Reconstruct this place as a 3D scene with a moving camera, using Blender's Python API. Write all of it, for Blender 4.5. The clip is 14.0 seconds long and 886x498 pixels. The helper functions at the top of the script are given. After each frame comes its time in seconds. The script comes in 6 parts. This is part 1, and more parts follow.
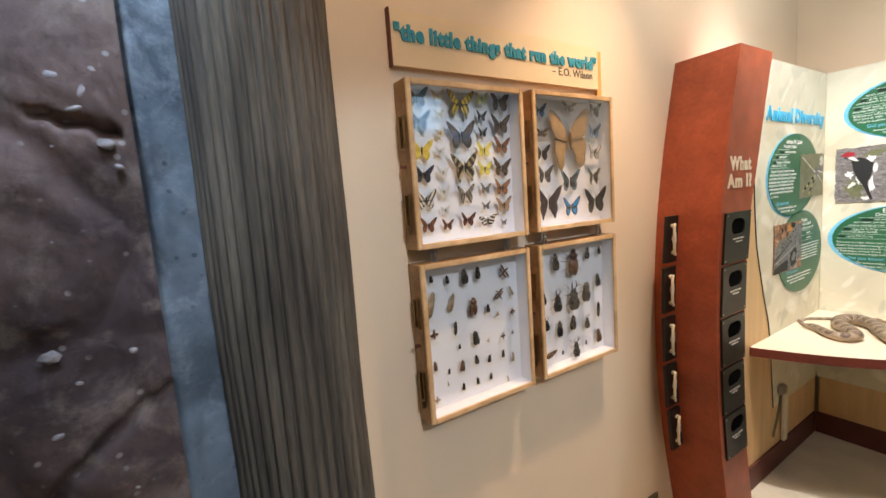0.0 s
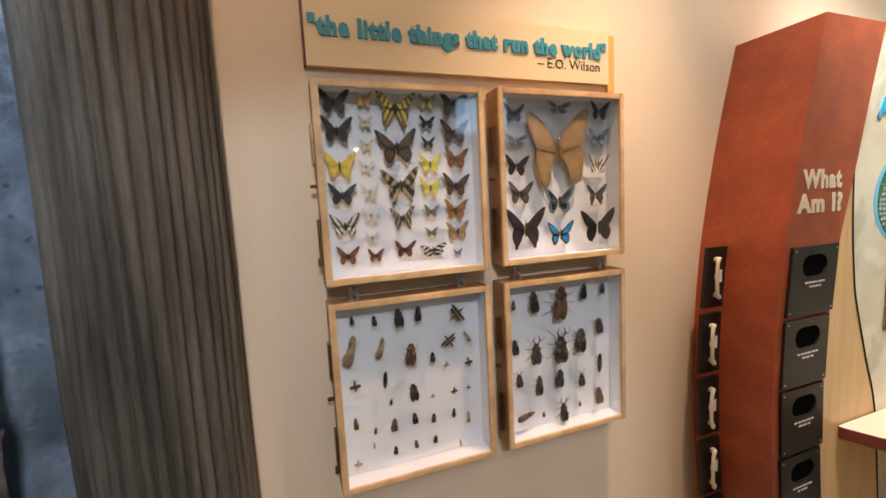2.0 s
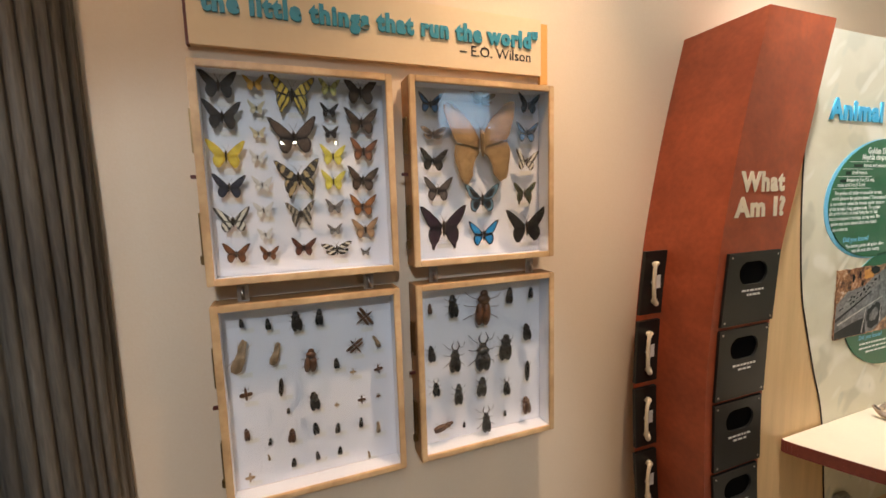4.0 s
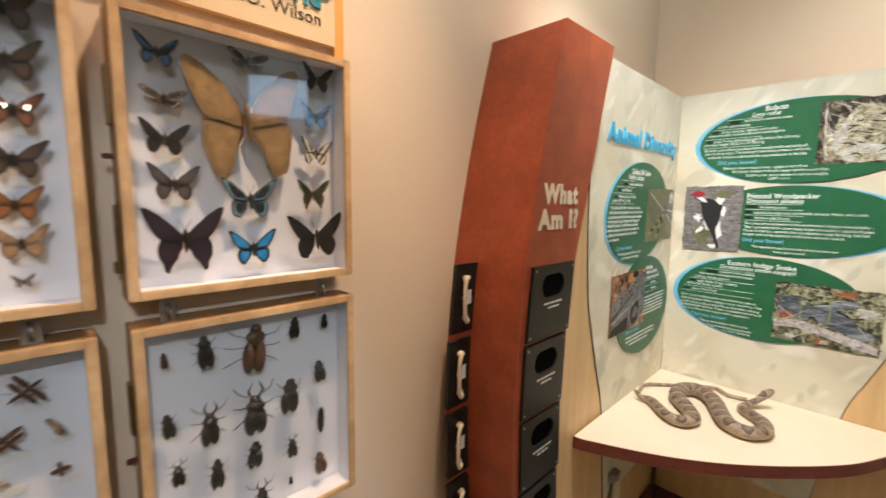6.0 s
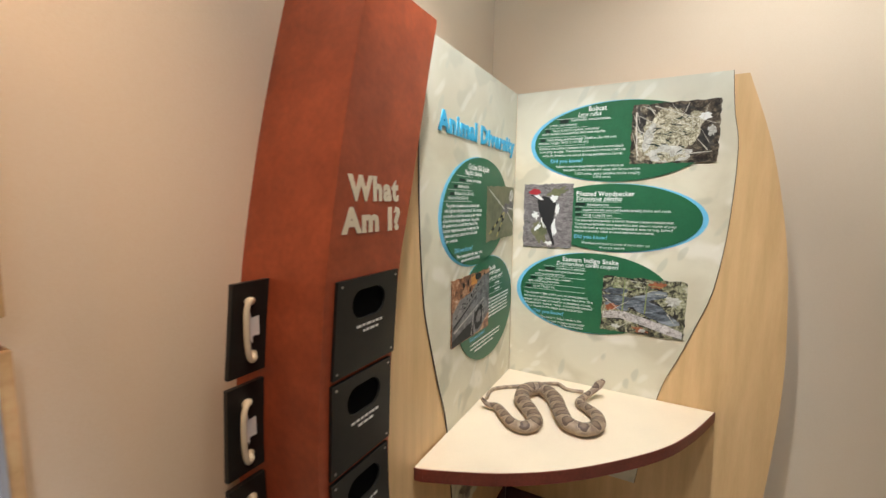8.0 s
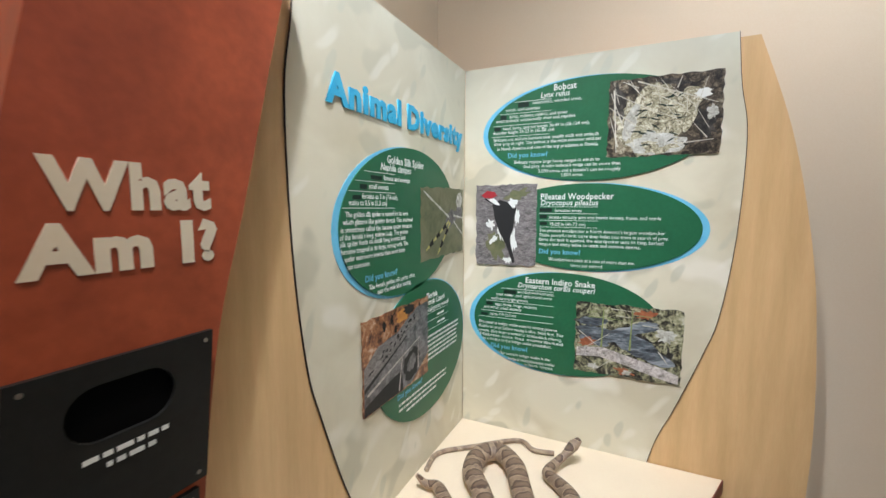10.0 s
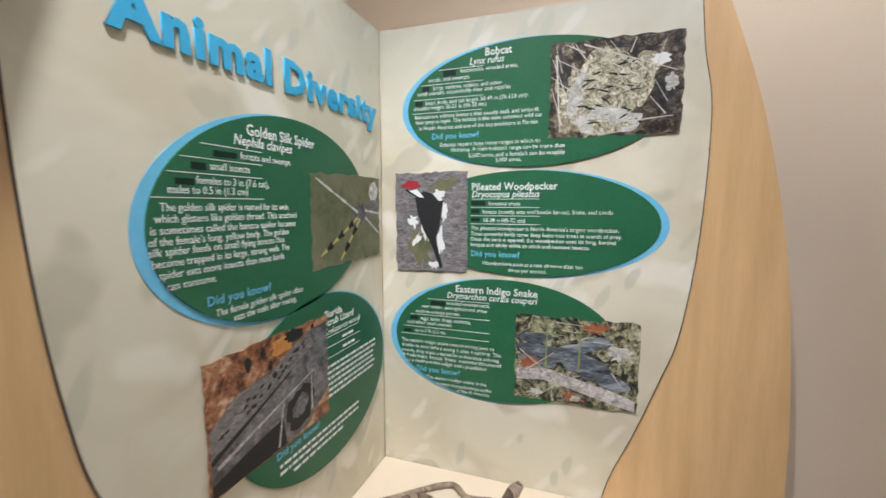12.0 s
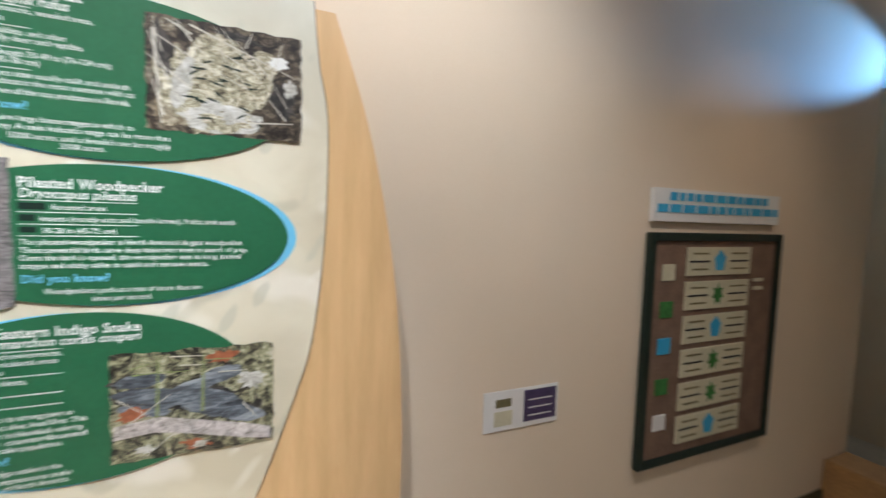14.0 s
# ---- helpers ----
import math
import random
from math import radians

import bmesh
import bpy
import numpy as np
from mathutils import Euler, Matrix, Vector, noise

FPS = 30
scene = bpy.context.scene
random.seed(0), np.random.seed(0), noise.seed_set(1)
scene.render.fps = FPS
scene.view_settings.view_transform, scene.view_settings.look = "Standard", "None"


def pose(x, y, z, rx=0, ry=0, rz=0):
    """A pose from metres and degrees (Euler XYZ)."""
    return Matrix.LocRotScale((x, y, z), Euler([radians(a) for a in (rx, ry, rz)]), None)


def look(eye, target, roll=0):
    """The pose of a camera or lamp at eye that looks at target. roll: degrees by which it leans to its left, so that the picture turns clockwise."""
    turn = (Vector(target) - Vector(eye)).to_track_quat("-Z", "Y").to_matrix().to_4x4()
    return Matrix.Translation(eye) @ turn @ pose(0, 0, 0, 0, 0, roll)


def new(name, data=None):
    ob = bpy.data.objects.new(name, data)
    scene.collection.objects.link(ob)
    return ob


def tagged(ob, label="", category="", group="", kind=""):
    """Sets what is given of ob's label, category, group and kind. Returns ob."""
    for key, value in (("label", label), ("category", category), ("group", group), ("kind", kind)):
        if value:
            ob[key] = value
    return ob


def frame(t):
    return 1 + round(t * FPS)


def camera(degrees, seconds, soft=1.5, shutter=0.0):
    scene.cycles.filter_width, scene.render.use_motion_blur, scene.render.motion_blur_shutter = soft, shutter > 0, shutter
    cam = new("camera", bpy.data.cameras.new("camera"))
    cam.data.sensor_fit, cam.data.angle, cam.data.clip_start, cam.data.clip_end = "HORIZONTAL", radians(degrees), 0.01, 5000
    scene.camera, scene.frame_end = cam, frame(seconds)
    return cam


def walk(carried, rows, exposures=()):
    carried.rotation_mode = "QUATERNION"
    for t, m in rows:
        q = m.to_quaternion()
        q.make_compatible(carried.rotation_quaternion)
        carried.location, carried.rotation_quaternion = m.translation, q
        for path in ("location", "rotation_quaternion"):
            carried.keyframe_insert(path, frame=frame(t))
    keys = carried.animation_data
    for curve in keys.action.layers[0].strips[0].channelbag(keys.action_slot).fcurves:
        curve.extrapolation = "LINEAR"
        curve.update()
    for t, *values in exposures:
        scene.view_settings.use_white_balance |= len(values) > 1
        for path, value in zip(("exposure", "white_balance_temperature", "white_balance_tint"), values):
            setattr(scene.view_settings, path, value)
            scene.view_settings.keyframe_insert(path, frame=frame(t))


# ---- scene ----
import itertools

cam = camera(94.2, 14.0, soft=1.5, shutter=0.45)
METRES, EYE, TILT, LEAN, TURN = 2.3, 1.6, 0.0, 0.0, -31.6
ROWS = [
    (0.0, 0.0, 0.0, 0.0, -0.49, -6.8, 4.12),
    (0.5, 0.0367, 0.0411, 0.0028, 2.3, -6.65, 3.9),
    (1.0, 0.0827, 0.08, 0.0111, 6.31, -6.2, 3.66),
    (1.5, 0.1237, 0.1048, 0.012, 8.73, -6.14, 3.3),
    (2.0, 0.168, 0.12, 0.0165, 11.42, -5.96, 2.88),
    (4.5, 0.2682, 0.1784, 0.0097, 10.1, -6.64, 0.75),
    (5.0, 0.2755, 0.2032, 0.0061, 4.06, -6.51, 0.25),
    (5.5, 0.28, 0.2448, 0.0093, -5.05, -6.65, -0.42),
    (6.0, 0.2921, 0.2774, 0.0176, -12.36, -6.78, -0.85),
    (6.5, 0.3126, 0.3037, 0.0203, -20.01, -6.81, -1.13),
    (7.0, 0.3329, 0.3211, 0.0187, -25.01, -6.92, -1.22),
    (7.5, 0.3608, 0.3387, 0.0182, -28.6, -6.92, -1.03),
    (8.0, 0.3969, 0.3536, 0.015, -29.98, -6.56, -0.76),
    (8.5, 0.4538, 0.3729, 0.0176, -30.49, -6.22, -0.51),
    (11.0, 0.6181, 0.5344, 0.0129, -35.64, -6.01, -0.15),
    (11.5, 0.6488, 0.5497, 0.0097, -37.24, -6.27, -0.1),
    (12.0, 0.679, 0.5518, 0.0105, -39.19, -6.01, -0.09),
    (12.5, 0.7074, 0.5481, 0.0109, -44.13, -5.84, -0.33),
    (13.0, 0.7232, 0.5373, 0.0091, -53.48, -5.41, -0.84),
    (13.5, 0.7389, 0.5309, 0.012, -67.07, -5.01, -1.43),
    (14.0, 0.743, 0.5218, 0.0119, -81.36, -4.09, -1.61),
]
EXPOSURES = [(0.0, 0.38, 6500, 11), (2.0, 0.22, 6650, 13), (4.5, 0.05, 6600, 11), (6.5, 0.0, 6550, 11), (7.5, -0.07, 6450, 10), (8.5, -0.16, 6050, 9), (11.0, -0.16, 5800, 10), (12.5, -0.30, 5950, 14), (14.0, -0.03, 5850, 11)]
walk(cam, [(t, pose(0, 0, EYE, TILT, LEAN, TURN) @ pose(METRES * x, METRES * y, METRES * z, 90 + pitch, roll, yaw)) for t, x, y, z, yaw, pitch, roll in ROWS], EXPOSURES)

# ---- world and lamps ----
world = bpy.data.worlds.new("sky")
scene.world = world
world.use_nodes = True
wn = world.node_tree
sky = wn.nodes.new("ShaderNodeTexSky")
sky.sky_type = "NISHITA"
sky.sun_disc = False
sky.sun_elevation, sky.sun_rotation = radians(40), radians(200)
wn.links.new(sky.outputs[0], wn.nodes["Background"].inputs[0])
wn.nodes["Background"].inputs[1].default_value = 0.1

WARM = (1.0, 0.69, 0.475)
NEUTRAL = (1.0, 0.96, 0.95)
COOL = (0.45, 0.72, 1.0)


def lamp(kind, eye, target, power, colour, size=0.05, cone=60.0, blend=0.5, size_y=None):
    data = bpy.data.lights.new(kind.lower() + "_lamp", kind)
    data.energy, data.color = power, colour
    if kind == "SPOT":
        data.spot_size, data.spot_blend, data.shadow_soft_size = radians(cone), blend, size
    elif kind == "AREA":
        data.size = size
        if size_y:
            data.shape, data.size_y = "RECTANGLE", size_y
    else:
        data.shadow_soft_size = size
    ob = new(kind.lower() + "_lamp", data)
    ob.matrix_basis = look(eye, target)
    return ob


TRACK_Z = 3.2
lamp("SPOT", (1.44, 0.50, TRACK_Z), (1.18, 1.07, 0.35), 142, WARM, 0.035, 57, 0.95)       # over the specimen drawers
lamp("SPOT", (1.90, 0.515, TRACK_Z), (2.93, 0.68, 0.95), 222, NEUTRAL, 0.03, 62, 1.0)    # over the corner exhibit
lamp("SPOT", (2.22, -0.18, TRACK_Z), (3.33, -0.16, 1.45), 112, (0.98, 0.95, 0.94), 0.08, 96, 1.0)    # along the side wall
lamp("SPOT", (0.30, 0.40, TRACK_Z), (0.62, 1.07, 2.25), 27, (1.0, 0.53, 0.20), 0.03, 58, 0.4)         # beside the trunk post
lamp("SPOT", (2.30, -1.95, TRACK_Z), (3.33, -1.85, 0.7), 26, (1.0, 0.76, 0.56), 0.05, 70, 1.0)    # over the framed board
lamp("AREA", (3.35, -3.92, 3.0), (2.2, 0.5, 1.6), 4, COOL, 0.8, size_y=0.5)          # daylight in the high window
lamp("SPOT", (1.75, 0.33, TRACK_Z), (2.05, 1.07, 2.45), 42, (1.0, 0.90, 0.80), 0.05, 100, 1.0)     # wash high on the wall above the column
lamp("SPOT", (2.45, 0.35, TRACK_Z), (2.85, 1.07, 2.6), 16, (0.78, 0.90, 1.0), 0.05, 100, 1.0)     # cool wash high in the corner
lamp("SPOT", (0.3, -1.9, 3.1), (0.62, 1.07, 0.95), 118, (0.82, 0.89, 1.0), 0.05, 31, 0.4)          # white spotlight from the hall onto the drawers
lamp("AREA", (0.3, -0.95, 3.25), (0.8, 1.07, 0.7), 15, (0.86, 0.91, 1.0), 0.8)          # added soft fill aimed at the drawer wall, no known fixture behind it
lamp("SPOT", (2.95, -3.95, 2.62), (3.33, -2.60, 2.56), 230, (0.22, 0.52, 1.0), 0.02, 25, 0.8)     # added blue spot standing in for window light grazing the side wall
lamp("SPOT", (-0.12, 0.30, TRACK_Z), (-0.12, 1.05, 2.05), 165, (0.6, 0.76, 1.0), 0.05, 40, 1.0)  # blue wash on the rockwork


# ---- materials ----
def principled(name):
    m = bpy.data.materials.new(name)
    m.use_nodes = True
    n = m.node_tree.nodes
    return m, n, m.node_tree.links, n["Principled BSDF"]


def mat(name, colour, rough=0.6, metal=0.0, vary=0.12, scale=6.0, fine=90.0, bump=0.05, stretch=(1, 1, 1), spec=0.4, coat=0.0, hue=None):
    """A surface with broad stains and fine grain; hue: a second colour that the broad noise mixes in."""
    m, n, l, b = principled(name)
    tc = n.new("ShaderNodeTexCoord")
    mp = n.new("ShaderNodeMapping")
    mp.inputs["Scale"].default_value = stretch
    l.new(tc.outputs["Object"], mp.inputs[0])
    big, small = n.new("ShaderNodeTexNoise"), n.new("ShaderNodeTexNoise")
    big.inputs["Scale"].default_value, big.inputs["Detail"].default_value = scale, 5
    small.inputs["Scale"].default_value, small.inputs["Detail"].default_value = fine, 3
    for t in (big, small):
        l.new(mp.outputs[0], t.inputs["Vector"])
    ramp = n.new("ShaderNodeValToRGB")
    dark = tuple(c * (1 - vary) for c in (hue or colour))
    ramp.color_ramp.elements[0].position, ramp.color_ramp.elements[0].color = 0.3, (*dark, 1)
    ramp.color_ramp.elements[1].position, ramp.color_ramp.elements[1].color = 0.7, (*(min(1, c * (1 + vary * 0.5)) for c in colour), 1)
    l.new(big.outputs[0], ramp.inputs[0])
    mix = n.new("ShaderNodeMix")
    mix.data_type, mix.blend_type = "RGBA", "OVERLAY"
    mix.inputs[0].default_value = min(0.6, vary * 1.6)
    l.new(ramp.outputs[0], mix.inputs[6])
    l.new(small.outputs[0], mix.inputs[7])
    l.new(mix.outputs[2], b.inputs["Base Color"])
    b.inputs["Metallic"].default_value = metal
    b.inputs["Specular IOR Level"].default_value = spec
    b.inputs["Coat Weight"].default_value = coat
    rr = n.new("ShaderNodeMapRange")
    rr.inputs[3].default_value, rr.inputs[4].default_value = max(0.03, rough - 0.08), min(1, rough + 0.08)
    l.new(small.outputs[0], rr.inputs[0])
    l.new(rr.outputs[0], b.inputs["Roughness"])
    if bump:
        bp = n.new("ShaderNodeBump")
        bp.inputs["Strength"].default_value, bp.inputs["Distance"].default_value = bump, 0.002
        l.new(small.outputs[0], bp.inputs["Height"])
        l.new(bp.outputs[0], b.inputs["Normal"])
    return m


def photo_mat(name, stops, scale=14.0, distort=1.5, stretch=(1, 1, 1), rough=0.35):
    """A printed picture: mottled patches of the picture's own colours."""
    m, n, l, b = principled(name)
    tc, mp = n.new("ShaderNodeTexCoord"), n.new("ShaderNodeMapping")
    mp.inputs["Scale"].default_value = stretch
    l.new(tc.outputs["Object"], mp.inputs[0])
    t1, t2 = n.new("ShaderNodeTexNoise"), n.new("ShaderNodeTexNoise")
    for t, s, d in ((t1, scale, distort), (t2, scale * 5, 0.6)):
        t.inputs["Scale"].default_value, t.inputs["Detail"].default_value, t.inputs["Distortion"].default_value = s, 8, d
        t.inputs["Roughness"].default_value = 0.65
        l.new(mp.outputs[0], t.inputs["Vector"])
    add = n.new("ShaderNodeMix")
    add.inputs[0].default_value = 0.35
    l.new(t1.outputs[0], add.inputs[2])
    l.new(t2.outputs[0], add.inputs[3])
    ramp = n.new("ShaderNodeValToRGB")
    el = ramp.color_ramp.elements
    while len(el) < len(stops):
        el.new(0.5)
    for e, (p, c) in zip(el, stops):
        e.position, e.color = p, (*c, 1)
    l.new(add.outputs[0], ramp.inputs[0])
    l.new(ramp.outputs[0], b.inputs["Base Color"])
    b.inputs["Roughness"].default_value = rough
    return m


M_WALL = mat("cream_wall_paint", (0.80, 0.672, 0.50), 0.75, vary=0.05, scale=1.5, fine=220, bump=0.12)
M_CEIL = mat("ceiling_paint", (0.78, 0.76, 0.72), 0.85, vary=0.05, scale=2)
M_FLOOR = mat("cream_vinyl_floor", (0.62, 0.55, 0.42), 0.35, vary=0.15, scale=5, fine=140, bump=0.04)
M_BASE = mat("dark_red_baseboard_vinyl", (0.12, 0.035, 0.025), 0.5, vary=0.2, scale=8)


def rock_mat(name, dark, mid, light, fleck, blotch=3.0, amount=1.0):
    """Painted rockwork: broad blotches, streaks, small pale flecks and a rough skin."""
    m, n, l, b = principled(name)
    tc = n.new("ShaderNodeTexCoord")

    def tex(kind, scale, detail=6, rough=0.62, distort=0.2):
        t = n.new("ShaderNodeTex" + kind)
        l.new(tc.outputs["Object"], t.inputs["Vector"])
        t.inputs["Scale"].default_value = scale
        if kind == "Noise":
            t.inputs["Detail"].default_value, t.inputs["Roughness"].default_value, t.inputs["Distortion"].default_value = detail, rough, distort
        return t

    def mix(fac, a, c):
        mx = n.new("ShaderNodeMix")
        mx.data_type = "RGBA"
        l.new(fac, mx.inputs[0])
        l.new(a, mx.inputs[6])
        mx.inputs[7].default_value = (*c, 1)
        return mx.outputs[2]

    def window(src, lo, hi, top):
        r = n.new("ShaderNodeMapRange")
        r.inputs[1].default_value, r.inputs[2].default_value, r.inputs[4].default_value = lo, hi, top
        r.interpolation_type = "SMOOTHSTEP"
        l.new(src, r.inputs[0])
        return r.outputs[0]

    base = n.new("ShaderNodeValToRGB")
    base.color_ramp.elements[0].position, base.color_ramp.elements[0].color = 0.4, (*dark, 1)
    base.color_ramp.elements[1].position, base.color_ramp.elements[1].color = 0.62, (*mid, 1)
    l.new(tex("Noise", blotch, 7).outputs[0], base.inputs[0])
    c = mix(window(tex("Noise", blotch * 2.6, 8, 0.7, 0.35).outputs[0], 0.48, 0.66, 0.8), base.outputs[0], light)
    c = mix(window(tex("Noise", 85, 3).outputs[0], 0.62, 0.74, 0.30), c, tuple(q * 0.35 for q in dark))
    v, cut = tex("Voronoi", 34), tex("Noise", 11, 2)
    both = n.new("ShaderNodeMath")
    both.operation = "MULTIPLY"
    l.new(window(v.outputs["Distance"], 0.24, 0.12, amount), both.inputs[0])
    l.new(window(cut.outputs[0], 0.50, 0.60, 1.0), both.inputs[1])
    c = mix(both.outputs[0], c, fleck)
    l.new(c, b.inputs["Base Color"])
    b.inputs["Roughness"].default_value, b.inputs["Specular IOR Level"].default_value = 0.72, 0.35
    bp, bumps = n.new("ShaderNodeBump"), tex("Noise", 48, 7, 0.6)
    bp.inputs["Strength"].default_value, bp.inputs["Distance"].default_value = 0.55, 0.004
    l.new(bumps.outputs[0], bp.inputs["Height"])
    l.new(bp.outputs[0], b.inputs["Normal"])
    return m


M_ROCK = rock_mat("brown_rockwork", (0.125, 0.09, 0.093), (0.25, 0.172, 0.15), (0.36, 0.285, 0.245), (0.52, 0.47, 0.46), 3.2, 0.9)
M_BLUEROCK = rock_mat("blue_grey_rockwork", (0.14, 0.175, 0.21), (0.27, 0.32, 0.37), (0.37, 0.42, 0.47), (0.05, 0.08, 0.11), 4.5, 0.6)
M_CHIP = mat("pale_rock_chip", (0.30, 0.275, 0.28), 0.8, vary=0.3, scale=30, bump=0.4)
M_TRUNK = mat("weathered_grey_bark", (0.145, 0.125, 0.098), 0.85, vary=0.3, scale=4, fine=42, bump=0.9, stretch=(5.0, 5.0, 0.45), hue=(0.088, 0.077, 0.064), spec=0.2)
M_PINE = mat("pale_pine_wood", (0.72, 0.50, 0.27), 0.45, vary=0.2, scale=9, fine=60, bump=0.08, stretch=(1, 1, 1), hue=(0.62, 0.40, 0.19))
# Rails in a darker brown than the pine front frames.
M_PINEDARK = mat("darker_brown_wood_side", (0.42, 0.25, 0.11), 0.5, vary=0.3, scale=10, fine=60, hue=(0.30, 0.16, 0.065))
M_LINING = mat("white_foam_lining", (0.85, 0.86, 0.91), 0.8, vary=0.03, scale=10, fine=200)
M_CARD = mat("white_paper_card", (0.8, 0.79, 0.75), 0.8, vary=0.04, scale=20)
M_RED = mat("red_brown_laminate", (0.40, 0.085, 0.033), 0.42, vary=0.16, scale=9, fine=60, bump=0.05, hue=(0.35, 0.072, 0.029))
M_REDEDGE = mat("dark_red_edge_band", (0.22, 0.05, 0.03), 0.45, vary=0.2, scale=10)
M_BLACK = mat("black_plastic_plate", (0.013, 0.014, 0.013), 0.4, vary=0.25, scale=14, fine=80, spec=0.35)
# Near-black that paints the unlit inside of the hand holes.
M_HOLE = mat("painted_hole_dark", (0.003, 0.003, 0.003), 0.95, vary=0.2, spec=0.05)
M_CREAMPLASTIC = mat("cream_plastic", (0.72, 0.64, 0.47), 0.35, vary=0.08, scale=30, spec=0.5)
M_LETTER = mat("cream_letter_paint", (0.78, 0.68, 0.5), 0.6, vary=0.05, scale=20)
M_MAPLE = mat("maple_laminate", (0.77, 0.52, 0.255), 0.4, vary=0.06, scale=6, fine=90, bump=0.04, stretch=(4, 0.35, 4), hue=(0.70, 0.46, 0.215))
M_SIGN = mat("cream_sign_board", (0.8, 0.66, 0.43), 0.55, vary=0.04, scale=8)
M_ORANGE = mat("orange_sign_edge", (0.8, 0.42, 0.12), 0.55, vary=0.05)
M_TEAL = mat("teal_letter", (0.05, 0.31, 0.42), 0.45, vary=0.06, scale=20)
M_TEALSIDE = mat("sky_blue_letter", (0.06, 0.42, 0.68), 0.4, vary=0.06, scale=20)
M_INK = mat("black_ink", (0.02, 0.02, 0.02), 0.6, vary=0.1)
M_WHITEINK = mat("white_ink", (0.8, 0.82, 0.78), 0.6, vary=0.03)
M_BLUEINK = mat("light_blue_ink", (0.16, 0.48, 0.68), 0.55, vary=0.05)
M_DARKGREENINK = mat("dark_green_ink", (0.004, 0.02, 0.012), 0.6, vary=0.1)
M_GREEN = mat("green_printed_plaque", (0.025, 0.135, 0.06), 0.38, vary=0.08, scale=10, spec=0.4)
M_SKYRIM = mat("sky_blue_plaque_rim", (0.18, 0.55, 0.78), 0.45, vary=0.08, scale=10)
M_COUNTER = mat("cream_counter_laminate", (0.78, 0.66, 0.48), 0.38, vary=0.04, scale=6, fine=160)
M_STEEL = mat("dull_steel", (0.5, 0.48, 0.45), 0.35, 1.0, vary=0.15)
M_BRASS = mat("aged_brass", (0.32, 0.22, 0.1), 0.4, 1.0, vary=0.3)
M_BODY = mat("dark_insect_body", (0.03, 0.022, 0.017), 0.35, vary=0.3, scale=120, spec=0.5)
M_EDGE = mat("dark_brown_sheet_edge", (0.03, 0.02, 0.014), 0.6, vary=0.1)
M_PURPLECARD = mat("dark_purple_print", (0.07, 0.05, 0.11), 0.4, vary=0.2, scale=25)
M_GREENFRAME = mat("dark_green_painted_frame", (0.015, 0.028, 0.02), 0.45, vary=0.2, scale=12)
M_BROWNBOARD = mat("brown_pin_board", (0.22, 0.14, 0.095), 0.8, vary=0.2, scale=12)
M_CREAMSTRIP = mat("cream_printed_strip", (0.62, 0.58, 0.4), 0.6, vary=0.06, scale=15)
M_LEAFGREEN = mat("leaf_green_print", (0.06, 0.22, 0.05), 0.6, vary=0.3, scale=40)
M_OLIVE = mat("olive_painted_panel", (0.2, 0.17, 0.08), 0.6, vary=0.2)
M_DARKOLIVE = mat("dark_olive_vinyl", (0.09, 0.08, 0.04), 0.5, vary=0.2)
M_OCHRE = mat("ochre_wood_panel", (0.5, 0.3, 0.13), 0.5, vary=0.2, scale=5)


